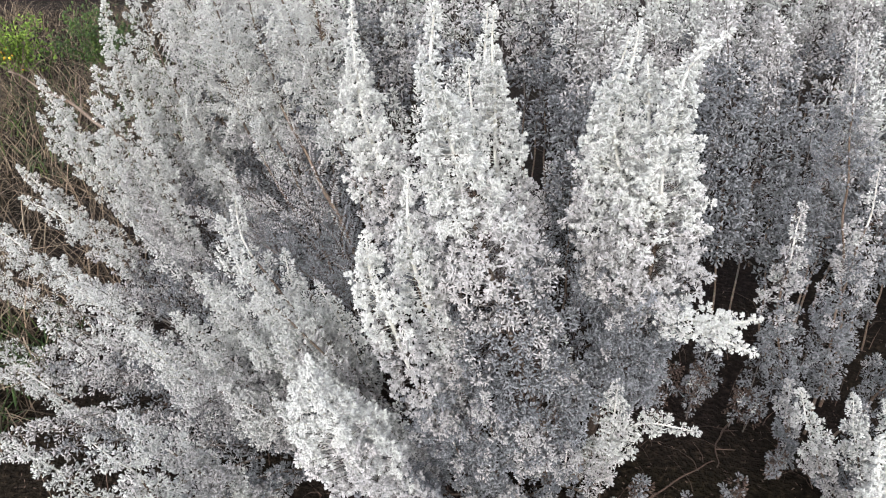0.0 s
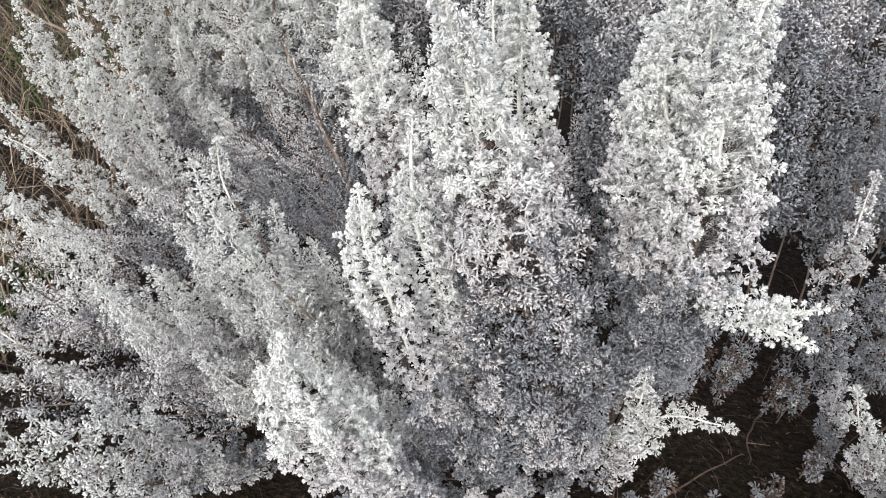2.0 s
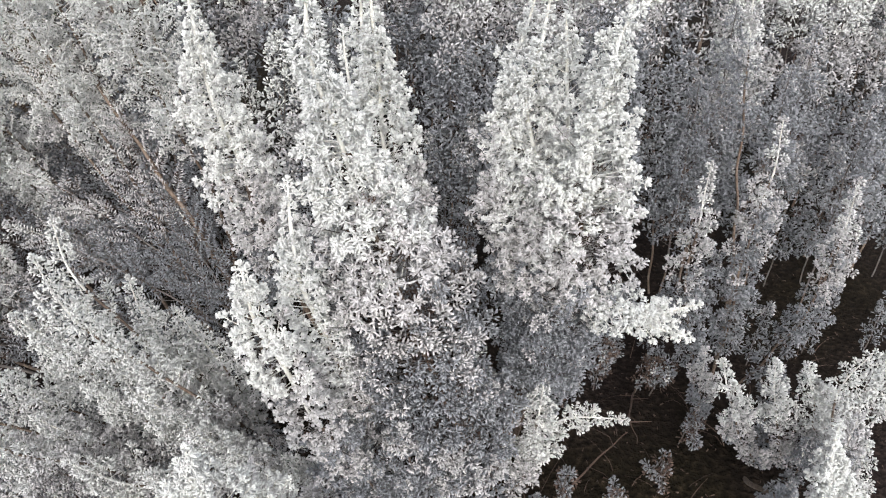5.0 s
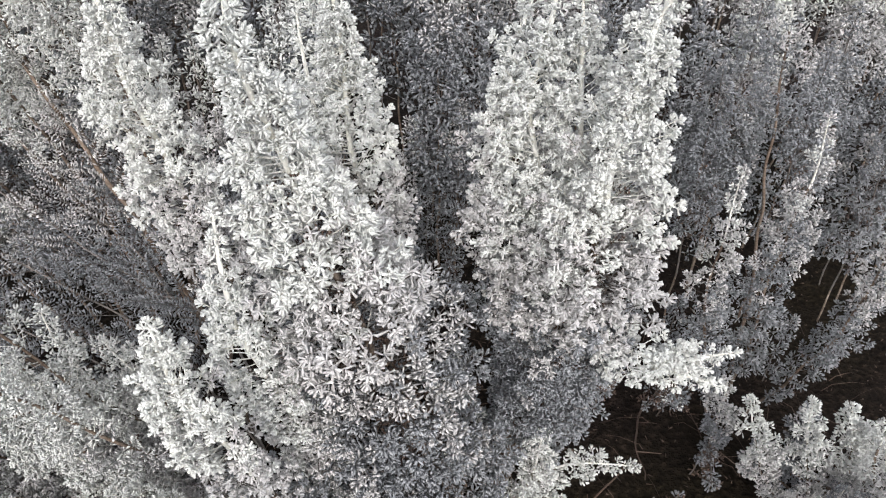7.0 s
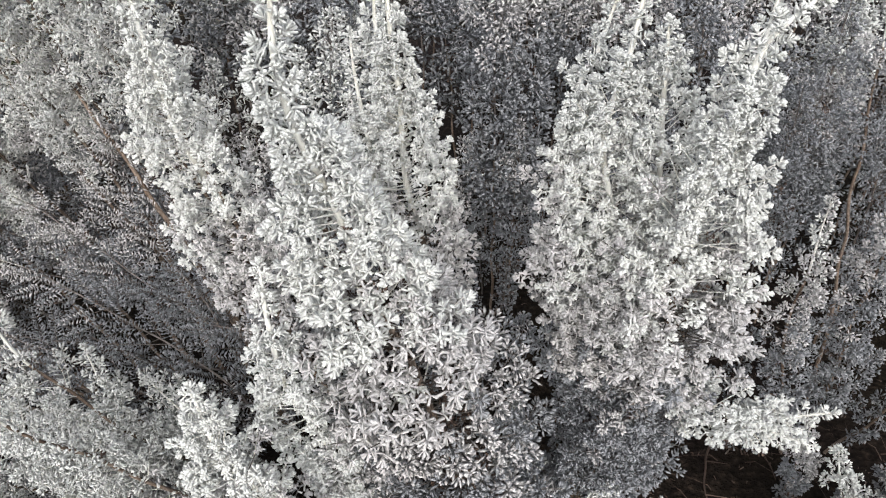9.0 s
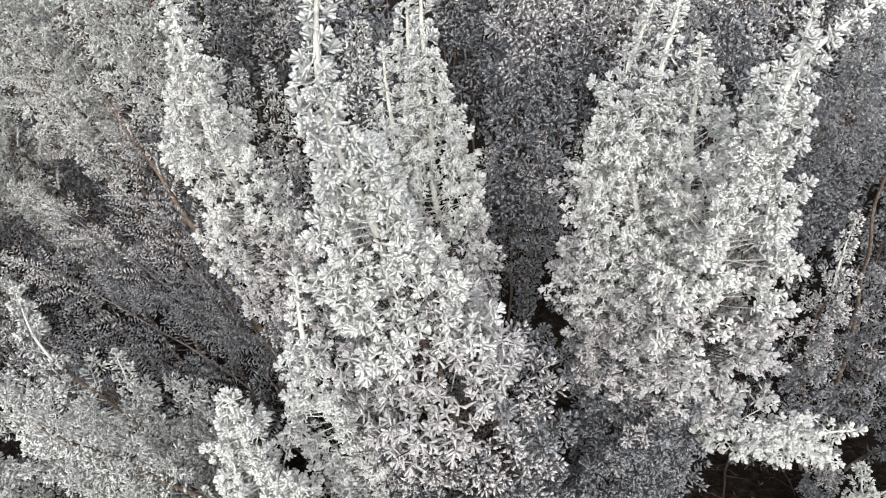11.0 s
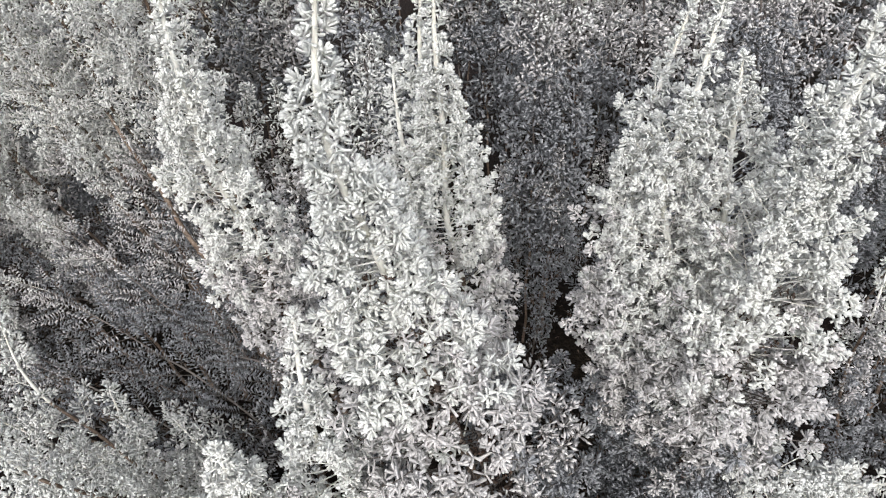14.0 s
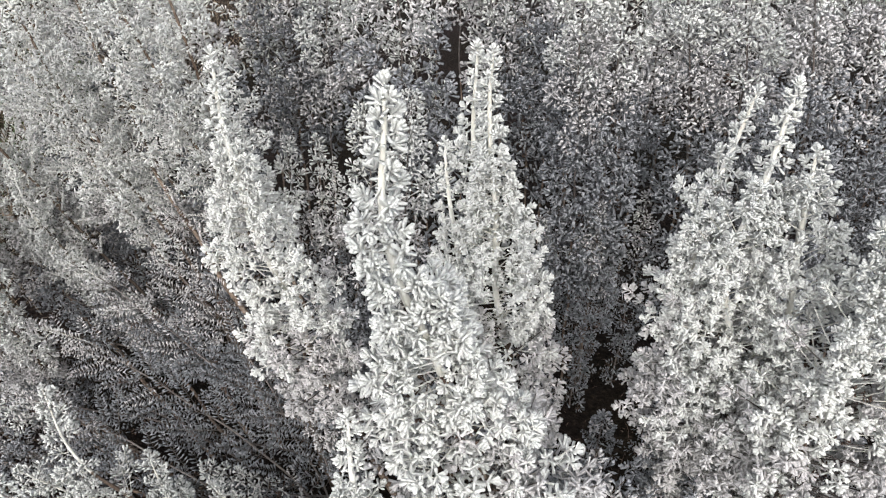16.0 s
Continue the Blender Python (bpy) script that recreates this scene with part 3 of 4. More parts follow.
branch(side, 1, 0.06, (1.037, 1.160, 0.067), (1.087, 1.200, -0.017), (1.167, 1.280, -0.130), leafy=0.45, widen=1.3, fresh_lit=-0.65, dead=0.4)
branch(side, 1, 0.06, (1.031, 1.200, 0.307), (1.081, 1.240, 0.103), (1.161, 1.320, -0.130), leafy=0.45, widen=1.3, fresh_lit=-0.80, dead=0.4)
branch(side, 1, 0.06, (1.062, 1.080, 0.193), (1.112, 1.120, 0.046), (1.192, 1.200, -0.130), leafy=0.45, widen=1.3, fresh_lit=-0.80, dead=0.4)
branch(side, 1, 0.06, (1.070, 1.000, 0.349), (1.120, 1.040, 0.124), (1.200, 1.120, -0.130), leafy=0.45, widen=1.3, fresh_lit=-0.65, dead=0.4)
branch(side, 1, 0.06, (1.161, 1.150, 0.247), (1.211, 1.190, 0.073), (1.291, 1.270, -0.130), leafy=0.45, widen=1.3, fresh_lit=-0.65, dead=0.4)
branch(side, 1, 0.06, (1.038, 1.050, 0.080), (1.088, 1.090, -0.010), (1.168, 1.170, -0.130), leafy=0.45, widen=1.3, fresh_lit=-0.80, dead=0.4)
# shaded growth behind the spikes, the shade put into its grey leaf tone
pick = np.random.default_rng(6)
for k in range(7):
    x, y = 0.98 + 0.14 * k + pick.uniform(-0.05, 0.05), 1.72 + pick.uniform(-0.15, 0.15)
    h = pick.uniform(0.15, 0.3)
    branch(side, 2, pick.uniform(0.07, 0.1), (x, y - 0.03, h), (x + 0.02, y, h * 0.55), (x + 0.03, y + 0.02, GROUND - 0.01), leafy=0.6, feather=0.4, fresh_lit=-0.6, dense=0.6)
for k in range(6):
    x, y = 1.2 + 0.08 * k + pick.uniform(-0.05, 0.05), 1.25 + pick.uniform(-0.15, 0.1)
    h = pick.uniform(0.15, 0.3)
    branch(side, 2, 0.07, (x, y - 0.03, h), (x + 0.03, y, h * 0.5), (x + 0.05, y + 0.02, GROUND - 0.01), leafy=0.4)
settle(side)

spreading = shrub_at(-0.25, 1.75, "silver-grey shrub with arching feathery branches over dry grass")
branch(spreading, 1, 0.055, (-1.226, 2.000, 0.804), (-1.179, 2.000, 0.684), (-1.084, 2.020, 0.514), (-0.969, 2.050, 0.202), (-0.600, 1.927, -0.130), dense=1.3, fresh_lit=0.1, loose=0.13)
branch(spreading, 1, 0.06, (-0.964, 1.866, 0.878), (-0.964, 1.870, 0.735), (-0.926, 1.900, 0.493), (-0.842, 1.950, 0.151), (-0.550, 1.875, -0.130), dense=1.3, fresh_lit=0.1, loose=0.13)
branch(spreading, 1, 0.07, (-1.014, 2.100, 1.016), (-1.015, 2.100, 0.845), (-0.949, 2.120, 0.635), (-0.796, 2.150, 0.220), (-0.502, 1.979, -0.130), dense=1.3, fresh_lit=0.1, loose=0.13)
branch(spreading, 1, 0.06, (-0.884, 1.900, 0.772), (-0.876, 1.900, 0.608), (-0.840, 1.930, 0.338), (-0.761, 1.970, -0.051), (-0.526, 1.874, -0.130), dense=1.3, fresh_lit=0.1, loose=0.13)
branch(spreading, 1, 0.06, (-0.829, 2.100, 0.712), (-0.806, 2.100, 0.547), (-0.726, 2.120, 0.350), (-0.595, 2.150, -0.017), (-0.426, 1.973, -0.130), dense=1.3, fresh_lit=0.1, loose=0.13)
branch(spreading, 1, 0.03, (-1.255, 2.000, 0.686), (-1.203, 2.000, 0.564), (-1.094, 2.020, 0.390), (-0.591, 1.921, -0.130), dense=1.3, fresh_lit=0.1)
branch(spreading, 1, 0.035, (-1.373, 2.000, 0.506), (-1.306, 2.000, 0.426), (-1.179, 2.020, 0.280), (-0.627, 1.920, -0.130), dense=1.3, fresh_lit=0.1)
branch(spreading, 1, 0.055, (-1.291, 1.850, 0.465), (-1.163, 1.850, 0.393), (-1.016, 1.880, 0.211), (-0.870, 1.920, -0.068), (-0.581, 1.846, -0.130), feather=0.35, dense=1.3, fresh_lit=0.1, loose=0.13)
branch(spreading, 1, 0.06, (-1.412, 1.800, 0.433), (-1.274, 1.800, 0.295), (-1.112, 1.850, 0.070), (-0.992, 1.890, -0.110), feather=0.35, dense=1.3, fresh_lit=0.1)
branch(spreading, 1, 0.065, (-0.837, 1.259, 0.611), (-0.798, 1.270, 0.515), (-0.718, 1.300, 0.379), (-0.540, 1.360, 0.170), (-0.314, 1.568, -0.130), feather=0.35, dense=1.3, fresh_lit=0.1, loose=0.13)
branch(spreading, 1, 0.07, (-1.087, 1.300, 0.302), (-1.003, 1.320, 0.165), (-0.864, 1.360, -0.033), (-0.804, 1.378, -0.110), feather=0.35, dense=1.3, fresh_lit=0.1)
branch(spreading, 1, 0.06, (-0.855, 0.950, 0.350), (-0.800, 0.980, 0.254), (-0.726, 1.040, 0.089), (-0.476, 1.389, -0.130), feather=0.35, dense=1.3, fresh_lit=0.1)
branch(spreading, 1, 0.05, (-0.562, 0.798, 0.527), (-0.520, 0.820, 0.435), (-0.470, 0.900, 0.248), (-0.333, 1.343, -0.130), dense=1.3, fresh_lit=-0.25)
branch(spreading, 1, 0.05, (-0.561, 0.912, 0.481), (-0.510, 0.940, 0.368), (-0.423, 1.000, 0.207), (-0.277, 1.384, -0.130), dense=1.3, fresh_lit=-0.25, loose=0.13)
branch(spreading, 1, 0.05, (-0.499, 0.985, 0.356), (-0.453, 1.000, 0.259), (-0.388, 1.050, 0.096), (-0.293, 1.391, -0.130), dense=1.3, fresh_lit=-0.25)
branch(spreading, 1, 0.075, (-0.617, 1.120, 0.526), (-0.549, 1.150, 0.377), (-0.452, 1.180, 0.294), (-0.280, 1.250, 0.084), (-0.202, 1.501, -0.130), feather=0.35, dense=1.3, fresh_lit=-0.25, loose=0.13)
branch(spreading, 1, 0.06, (-0.414, 1.304, 0.763), (-0.410, 1.305, 0.659), (-0.361, 1.310, 0.535), (-0.247, 1.340, 0.330), (-0.152, 1.550, -0.130), feather=0.35, dense=1.3, fresh_lit=0.1, loose=0.13)
branch(spreading, 1, 0.055, (-0.389, 1.132, 0.798), (-0.374, 1.150, 0.680), (-0.309, 1.200, 0.517), (-0.205, 1.260, 0.324), (-0.133, 1.534, -0.130), feather=0.35, dense=1.3, fresh_lit=0.1, loose=0.13)
branch(spreading, 1, 0.05, (-0.326, 1.328, 0.611), (-0.309, 1.330, 0.491), (-0.237, 1.360, 0.315), (-0.174, 1.564, -0.130), dense=1.3, fresh_lit=0.1, loose=0.13)
branch(spreading, 1, 0.05, (-0.265, 1.360, 0.505), (-0.229, 1.360, 0.422), (-0.171, 1.380, 0.246), (-0.160, 1.563, -0.130), dense=1.3, fresh_lit=0.1)
branch(spreading, 1, 0.13, (-0.569, 1.980, 1.291), (-0.514, 2.050, 0.815), (-0.392, 2.160, 0.330), (-0.281, 2.200, -0.040), (-0.258, 2.001, -0.130), dead=0.05, feather=0.5, widen=1.5, dense=1.2, fresh_lit=0.45)
branch(spreading, 1, 0.11, (-0.839, 2.120, 1.219), (-0.729, 2.170, 0.812), (-0.616, 2.200, 0.446), (-0.478, 2.250, 0.076), (-0.347, 2.035, -0.130), dead=0.05, feather=0.5, widen=1.5, dense=1.2, fresh_lit=0.45)
branch(spreading, 1, 0.1, (-0.938, 2.140, 1.107), (-0.895, 2.160, 0.794), (-0.757, 2.200, 0.443), (-0.573, 2.250, -0.003), (-0.409, 2.030, -0.130), dead=0.05, feather=0.5, widen=1.5, dense=1.2, fresh_lit=0.45)
branch(spreading, 1, 0.1, (-0.349, 1.820, 1.306), (-0.291, 1.880, 0.836), (-0.216, 1.920, 0.501), (-0.141, 1.950, 0.172), (-0.164, 1.870, -0.130), dead=0.05, feather=0.5, widen=1.5, dense=1.2, fresh_lit=0.45)
branch(spreading, 1, 0.1, (-0.664, 1.930, 1.213), (-0.585, 1.980, 0.851), (-0.511, 2.060, 0.550), (-0.445, 2.150, 0.230), (-0.329, 2.008, -0.130), widen=1.5, dense=1.2, leafy=0.75, feather=0.5, dead=0.03, fresh_lit=0.45)
branch(spreading, 1, 0.1, (-0.444, 1.830, 1.240), (-0.366, 1.880, 0.900), (-0.300, 1.940, 0.623), (-0.240, 2.020, 0.306), (-0.213, 1.940, -0.130), widen=1.5, dense=1.2, leafy=0.72, feather=0.5, dead=0.03, fresh_lit=0.45)
# a half-bare brown stem with ferny sprays on both sides of it
branch(spreading, 1, 0.1, (-0.560, 2.060, 0.860), (-0.431, 1.970, 0.632), (-0.287, 1.854, 0.384), (-0.190, 1.760, 0.200), (-0.100, 1.690, -0.130), leafy=0.7, feather=1, dead=0.6, fresh_lit=-0.2, dense=0.7, thicken=1.9)
branch(spreading, 1, 0.06, (-0.330, 1.880, 0.430), (-0.270, 1.838, 0.340), (-0.190, 1.760, 0.190), leafy=0.3, feather=0.6, dead=0.6, withered=True, dense=0.8, thicken=1.6)
# ferny sprays under the plumes: overhead shade is mixed into their grey leaves
branch(spreading, 1, 0.10, (-0.742, 2.000, 0.535), (-0.577, 1.920, 0.465), (-0.387, 1.800, 0.368), (-0.262, 1.720, 0.315), (-0.147, 1.620, 0.294), (-0.060, 1.580, -0.130), leafy=0.8, feather=1, dead=0.15, fresh_lit=-0.37, dense=0.6, widen=1.6, thicken=0.6)
branch(spreading, 1, 0.10, (-0.818, 1.900, 0.421), (-0.651, 1.850, 0.395), (-0.468, 1.750, 0.344), (-0.325, 1.680, 0.275), (-0.213, 1.600, 0.237), (-0.060, 1.580, -0.130), leafy=0.8, feather=1, dead=0.15, fresh_lit=-0.52, dense=0.6, widen=1.6, thicken=0.6)
branch(spreading, 1, 0.09, (-0.595, 2.050, 0.571), (-0.483, 1.980, 0.497), (-0.364, 1.860, 0.409), (-0.264, 1.760, 0.331), (-0.060, 1.580, -0.130), leafy=0.8, feather=1, dead=0.15, fresh_lit=-0.42, dense=0.6, widen=1.6, thicken=0.6)
branch(spreading, 1, 0.09, (-0.804, 1.750, 0.363), (-0.637, 1.700, 0.325), (-0.465, 1.620, 0.282), (-0.324, 1.550, 0.236), (-0.060, 1.580, -0.130), leafy=0.8, feather=1, dead=0.15, fresh_lit=-0.62, dense=0.6, widen=1.6, thicken=0.6)
branch(spreading, 2, 0.1, (-1.040, 2.350, 0.374), (-0.762, 2.220, 0.225), (-0.394, 2.050, 0.073), (-0.181, 1.920, 0.016), (-0.038, 1.737, -0.130), feather=1, leafy=0.95, fresh_lit=-0.4, dense=0.7)
branch(spreading, 2, 0.1, (-1.047, 2.150, 0.257), (-0.717, 2.000, 0.121), (-0.423, 1.860, 0.029), (-0.162, 1.723, -0.130), feather=1, fresh_lit=-0.4, dense=0.7)
branch(spreading, 2, 0.1, (-1.078, 2.450, 0.531), (-0.760, 2.300, 0.337), (-0.466, 2.200, 0.166), (-0.179, 1.933, -0.130), feather=1, fresh_lit=-0.4, dense=0.7)
branch(spreading, 2, 0.063, (-0.998, 2.285, 0.727), (-0.705, 2.306, 0.409), (-0.300, 2.335, -0.130), leafy=0.81, feather=0.3, dead=0.1, fresh_lit=0.1)
branch(spreading, 2, 0.078, (-0.827, 2.355, 0.684), (-0.606, 2.376, 0.374), (-0.300, 2.405, -0.130), leafy=0.89, feather=0.3, dead=0.1, fresh_lit=0.1)
branch(spreading, 2, 0.067, (-0.657, 2.362, 0.665), (-0.506, 2.383, 0.353), (-0.297, 2.412, -0.130), leafy=0.75, feather=0.3, dead=0.1, fresh_lit=0.1)
branch(spreading, 2, 0.082, (-0.361, 2.321, 0.714), (-0.335, 2.342, 0.364), (-0.300, 2.371, -0.130), leafy=0.84, feather=0.3, dead=0.1, fresh_lit=0.1)
branch(spreading, 2, 0.076, (-0.946, 2.123, 0.565), (-0.659, 2.144, 0.314), (-0.263, 2.173, -0.130), leafy=0.79, feather=0.3, dead=0.1, fresh_lit=0.1)
# low sprays from here on are greyed to stand in shade
branch(spreading, 2, 0.077, (-0.974, 2.070, 0.472), (-0.667, 2.091, 0.263), (-0.242, 2.120, -0.130), leafy=0.79, feather=0.3, dead=0.1, fresh_lit=-0.3)
branch(spreading, 2, 0.064, (-1.154, 2.096, 0.318), (-0.761, 2.117, 0.186), (-0.217, 2.146, -0.130), leafy=0.89, feather=0.6, dead=0.1, fresh_lit=-0.3)
branch(spreading, 2, 0.084, (-1.159, 1.901, 0.230), (-0.749, 1.922, 0.137), (-0.183, 1.951, -0.130), leafy=0.86, feather=0.6, dead=0.1, fresh_lit=-0.3)
branch(spreading, 2, 0.073, (-1.137, 1.724, 0.213), (-0.727, 1.745, 0.128), (-0.160, 1.774, -0.130), leafy=0.87, feather=0.6, dead=0.1, fresh_lit=-0.3)
branch(spreading, 2, 0.065, (-1.013, 1.739, 0.217), (-0.656, 1.760, 0.122), (-0.162, 1.789, -0.130), leafy=0.86, feather=0.6, dead=0.1, fresh_lit=-0.3)
branch(spreading, 2, 0.080, (-1.104, 1.470, 0.175), (-0.690, 1.525, 0.107), (-0.119, 1.601, -0.130), leafy=0.87, feather=0.6, dead=0.1, fresh_lit=-0.3)
branch(spreading, 2, 0.067, (-1.031, 1.465, 0.213), (-0.650, 1.528, 0.124), (-0.125, 1.615, -0.130), leafy=0.84, feather=0.6, dead=0.1, fresh_lit=-0.3)
branch(spreading, 2, 0.063, (-0.906, 1.474, 0.199), (-0.577, 1.531, 0.109), (-0.123, 1.610, -0.130), leafy=0.82, feather=0.6, dead=0.1, fresh_lit=-0.3)
branch(spreading, 2, 0.064, (-0.747, 1.428, 0.234), (-0.484, 1.503, 0.120), (-0.121, 1.606, -0.130), leafy=0.83, feather=0.6, dead=0.1, fresh_lit=-0.3)
branch(spreading, 2, 0.077, (-1.177, 1.368, 0.165), (-0.725, 1.450, 0.107), (-0.102, 1.564, -0.130), leafy=0.88, feather=0.6, dead=0.1, fresh_lit=-0.3)
branch(spreading, 2, 0.082, (-1.053, 1.377, 0.161), (-0.653, 1.455, 0.097), (-0.101, 1.563, -0.130), leafy=0.76, feather=0.6, dead=0.1, fresh_lit=-0.3)
branch(spreading, 2, 0.083, (-0.980, 1.393, 0.148), (-0.611, 1.464, 0.085), (-0.101, 1.562, -0.130), leafy=0.83, feather=0.6, dead=0.1, fresh_lit=-0.3)
branch(spreading, 2, 0.081, (-0.894, 1.373, 0.178), (-0.562, 1.454, 0.098), (-0.103, 1.566, -0.130), leafy=0.79, feather=0.6, dead=0.1, fresh_lit=-0.3)
branch(spreading, 2, 0.078, (-0.694, 1.337, 0.188), (-0.443, 1.428, 0.093), (-0.097, 1.553, -0.130), leafy=0.80, feather=0.6, dead=0.1, fresh_lit=-0.3)
branch(spreading, 2, 0.080, (-0.653, 1.430, 0.076), (-0.417, 1.476, 0.024), (-0.091, 1.540, -0.130), leafy=0.83, feather=0.6, dead=0.1, fresh_lit=-0.3)
branch(spreading, 2, 0.074, (-0.564, 1.483, 0.064), (-0.368, 1.512, 0.011), (-0.096, 1.552, -0.130), leafy=0.89, feather=0.6, dead=0.1, fresh_lit=-0.3)
branch(spreading, 2, 0.074, (-1.135, 1.215, 0.088), (-0.683, 1.323, 0.063), (-0.060, 1.472, -0.130), leafy=0.83, feather=0.6, dead=0.1, fresh_lit=-0.3)
branch(spreading, 2, 0.075, (-1.033, 1.253, 0.105), (-0.628, 1.353, 0.066), (-0.069, 1.492, -0.130), leafy=0.87, feather=0.6, dead=0.1, fresh_lit=-0.3)
branch(spreading, 2, 0.081, (-0.931, 1.263, 0.126), (-0.571, 1.364, 0.072), (-0.074, 1.503, -0.130), leafy=0.85, feather=0.6, dead=0.1, fresh_lit=-0.3)
branch(spreading, 2, 0.078, (-0.777, 1.223, 0.140), (-0.479, 1.335, 0.072), (-0.068, 1.490, -0.130), leafy=0.76, feather=0.6, dead=0.1, fresh_lit=-0.3)
branch(spreading, 2, 0.063, (-0.658, 1.238, 0.089), (-0.407, 1.336, 0.036), (-0.060, 1.472, -0.130), leafy=0.77, feather=0.6, dead=0.1, fresh_lit=-0.3)
branch(spreading, 2, 0.071, (-1.127, 1.185, 0.043), (-0.675, 1.296, 0.037), (-0.050, 1.450, -0.130), leafy=0.82, feather=0.6, dead=0.1, fresh_lit=-0.3)
branch(spreading, 2, 0.075, (-0.907, 1.133, 0.062), (-0.547, 1.266, 0.036), (-0.050, 1.450, -0.130), leafy=0.89, feather=0.6, dead=0.1, fresh_lit=-0.3)
branch(spreading, 2, 0.082, (-0.750, 1.170, 0.067), (-0.456, 1.288, 0.029), (-0.050, 1.450, -0.130), leafy=0.78, feather=0.6, dead=0.1, fresh_lit=-0.3)
# the rounded mass of rosettes low on the open side
branch(spreading, 1, 0.07, (-0.533, 1.350, 0.471), (-0.433, 1.420, 0.253), (-0.233, 1.600, -0.130), leafy=0.45, widen=1.7, fresh_lit=-0.15, dead=0.2)
branch(spreading, 1, 0.07, (-0.431, 1.250, 0.417), (-0.331, 1.320, 0.220), (-0.131, 1.500, -0.130), leafy=0.45, widen=1.7, fresh_lit=-0.25, dead=0.2)
branch(spreading, 1, 0.07, (-0.511, 1.200, 0.406), (-0.411, 1.270, 0.214), (-0.211, 1.450, -0.130), leafy=0.45, widen=1.7, fresh_lit=-0.35, dead=0.2)
branch(spreading, 1, 0.07, (-0.335, 1.200, 0.451), (-0.235, 1.270, 0.241), (-0.035, 1.450, -0.130), leafy=0.45, widen=1.7, fresh_lit=-0.15, dead=0.2)
branch(spreading, 1, 0.07, (-0.435, 1.100, 0.386), (-0.335, 1.170, 0.202), (-0.135, 1.350, -0.130), leafy=0.45, widen=1.7, fresh_lit=-0.25, dead=0.2)
branch(spreading, 1, 0.07, (-0.232, 1.120, 0.415), (-0.132, 1.190, 0.219), (0.068, 1.370, -0.130), leafy=0.45, widen=1.7, fresh_lit=-0.35, dead=0.2)
branch(spreading, 1, 0.07, (-0.608, 1.300, 0.440), (-0.508, 1.370, 0.234), (-0.308, 1.550, -0.130), leafy=0.45, widen=1.7, fresh_lit=-0.15, dead=0.2)
branch(spreading, 1, 0.07, (-0.159, 1.100, 0.364), (-0.059, 1.170, 0.188), (0.141, 1.350, -0.130), leafy=0.45, widen=1.7, fresh_lit=-0.25, dead=0.2)
branch(spreading, 1, 0.07, (-0.304, 1.050, 0.391), (-0.204, 1.120, 0.205), (-0.004, 1.300, -0.130), leafy=0.45, widen=1.7, fresh_lit=-0.35, dead=0.2)
branch(spreading, 1, 0.07, (-0.606, 1.450, 0.456), (-0.506, 1.520, 0.244), (-0.306, 1.700, -0.130), leafy=0.45, widen=1.7, fresh_lit=-0.15, dead=0.2)
branch(spreading, 1, 0.07, (-0.433, 1.380, 0.432), (-0.333, 1.450, 0.229), (-0.133, 1.630, -0.130), leafy=0.45, widen=1.7, fresh_lit=-0.25, dead=0.2)
branch(spreading, 1, 0.07, (-0.605, 1.150, 0.419), (-0.505, 1.220, 0.221), (-0.305, 1.400, -0.130), leafy=0.45, widen=1.7, fresh_lit=-0.35, dead=0.2)
# long ferny branches at the shrub's outer edge
branch(spreading, 1, 0.07, (-1.585, 1.950, 0.307), (-1.366, 1.930, 0.152), (-1.097, 1.900, 0.059), (-0.500, 1.750, -0.130), leafy=0.55, feather=0.8, widen=1.5, fresh_lit=-0.1, dead=0.2)
branch(spreading, 1, 0.07, (-1.515, 1.850, 0.215), (-1.292, 1.830, 0.087), (-1.025, 1.800, 0.015), (-0.500, 1.750, -0.130), leafy=0.55, feather=0.8, widen=1.5, fresh_lit=-0.1, dead=0.2)
branch(spreading, 1, 0.07, (-1.594, 1.750, 0.078), (-1.370, 1.730, -0.038), (-1.103, 1.700, -0.099), (-0.500, 1.750, -0.130), leafy=0.55, feather=0.8, widen=1.5, fresh_lit=-0.1, dead=0.2)
branch(spreading, 1, 0.07, (-1.426, 1.600, 0.017), (-1.216, 1.580, -0.110), (-0.960, 1.550, -0.176), (-0.500, 1.750, -0.130), leafy=0.55, feather=0.8, widen=1.5, fresh_lit=-0.1, dead=0.2)
branch(spreading, 1, 0.07, (-1.485, 1.500, -0.129), (-1.269, 1.480, -0.229), (-1.012, 1.450, -0.274), (-0.500, 1.750, -0.130), leafy=0.55, feather=0.8, widen=1.5, fresh_lit=-0.1, dead=0.2)
branch(spreading, 1, 0.07, (-1.311, 1.350, -0.205), (-1.091, 1.330, -0.258), (-0.840, 1.300, -0.268), (-0.500, 1.750, -0.130), leafy=0.55, feather=0.8, widen=1.5, fresh_lit=-0.1, dead=0.2)
branch(spreading, 1, 0.07, (-1.514, 1.900, 0.069), (-1.276, 1.880, -0.053), (-0.995, 1.850, -0.119), (-0.500, 1.750, -0.130), leafy=0.55, feather=0.8, widen=1.5, fresh_lit=-0.1, dead=0.2)
# lower arching growth between the long branches
pick = np.random.default_rng(8)
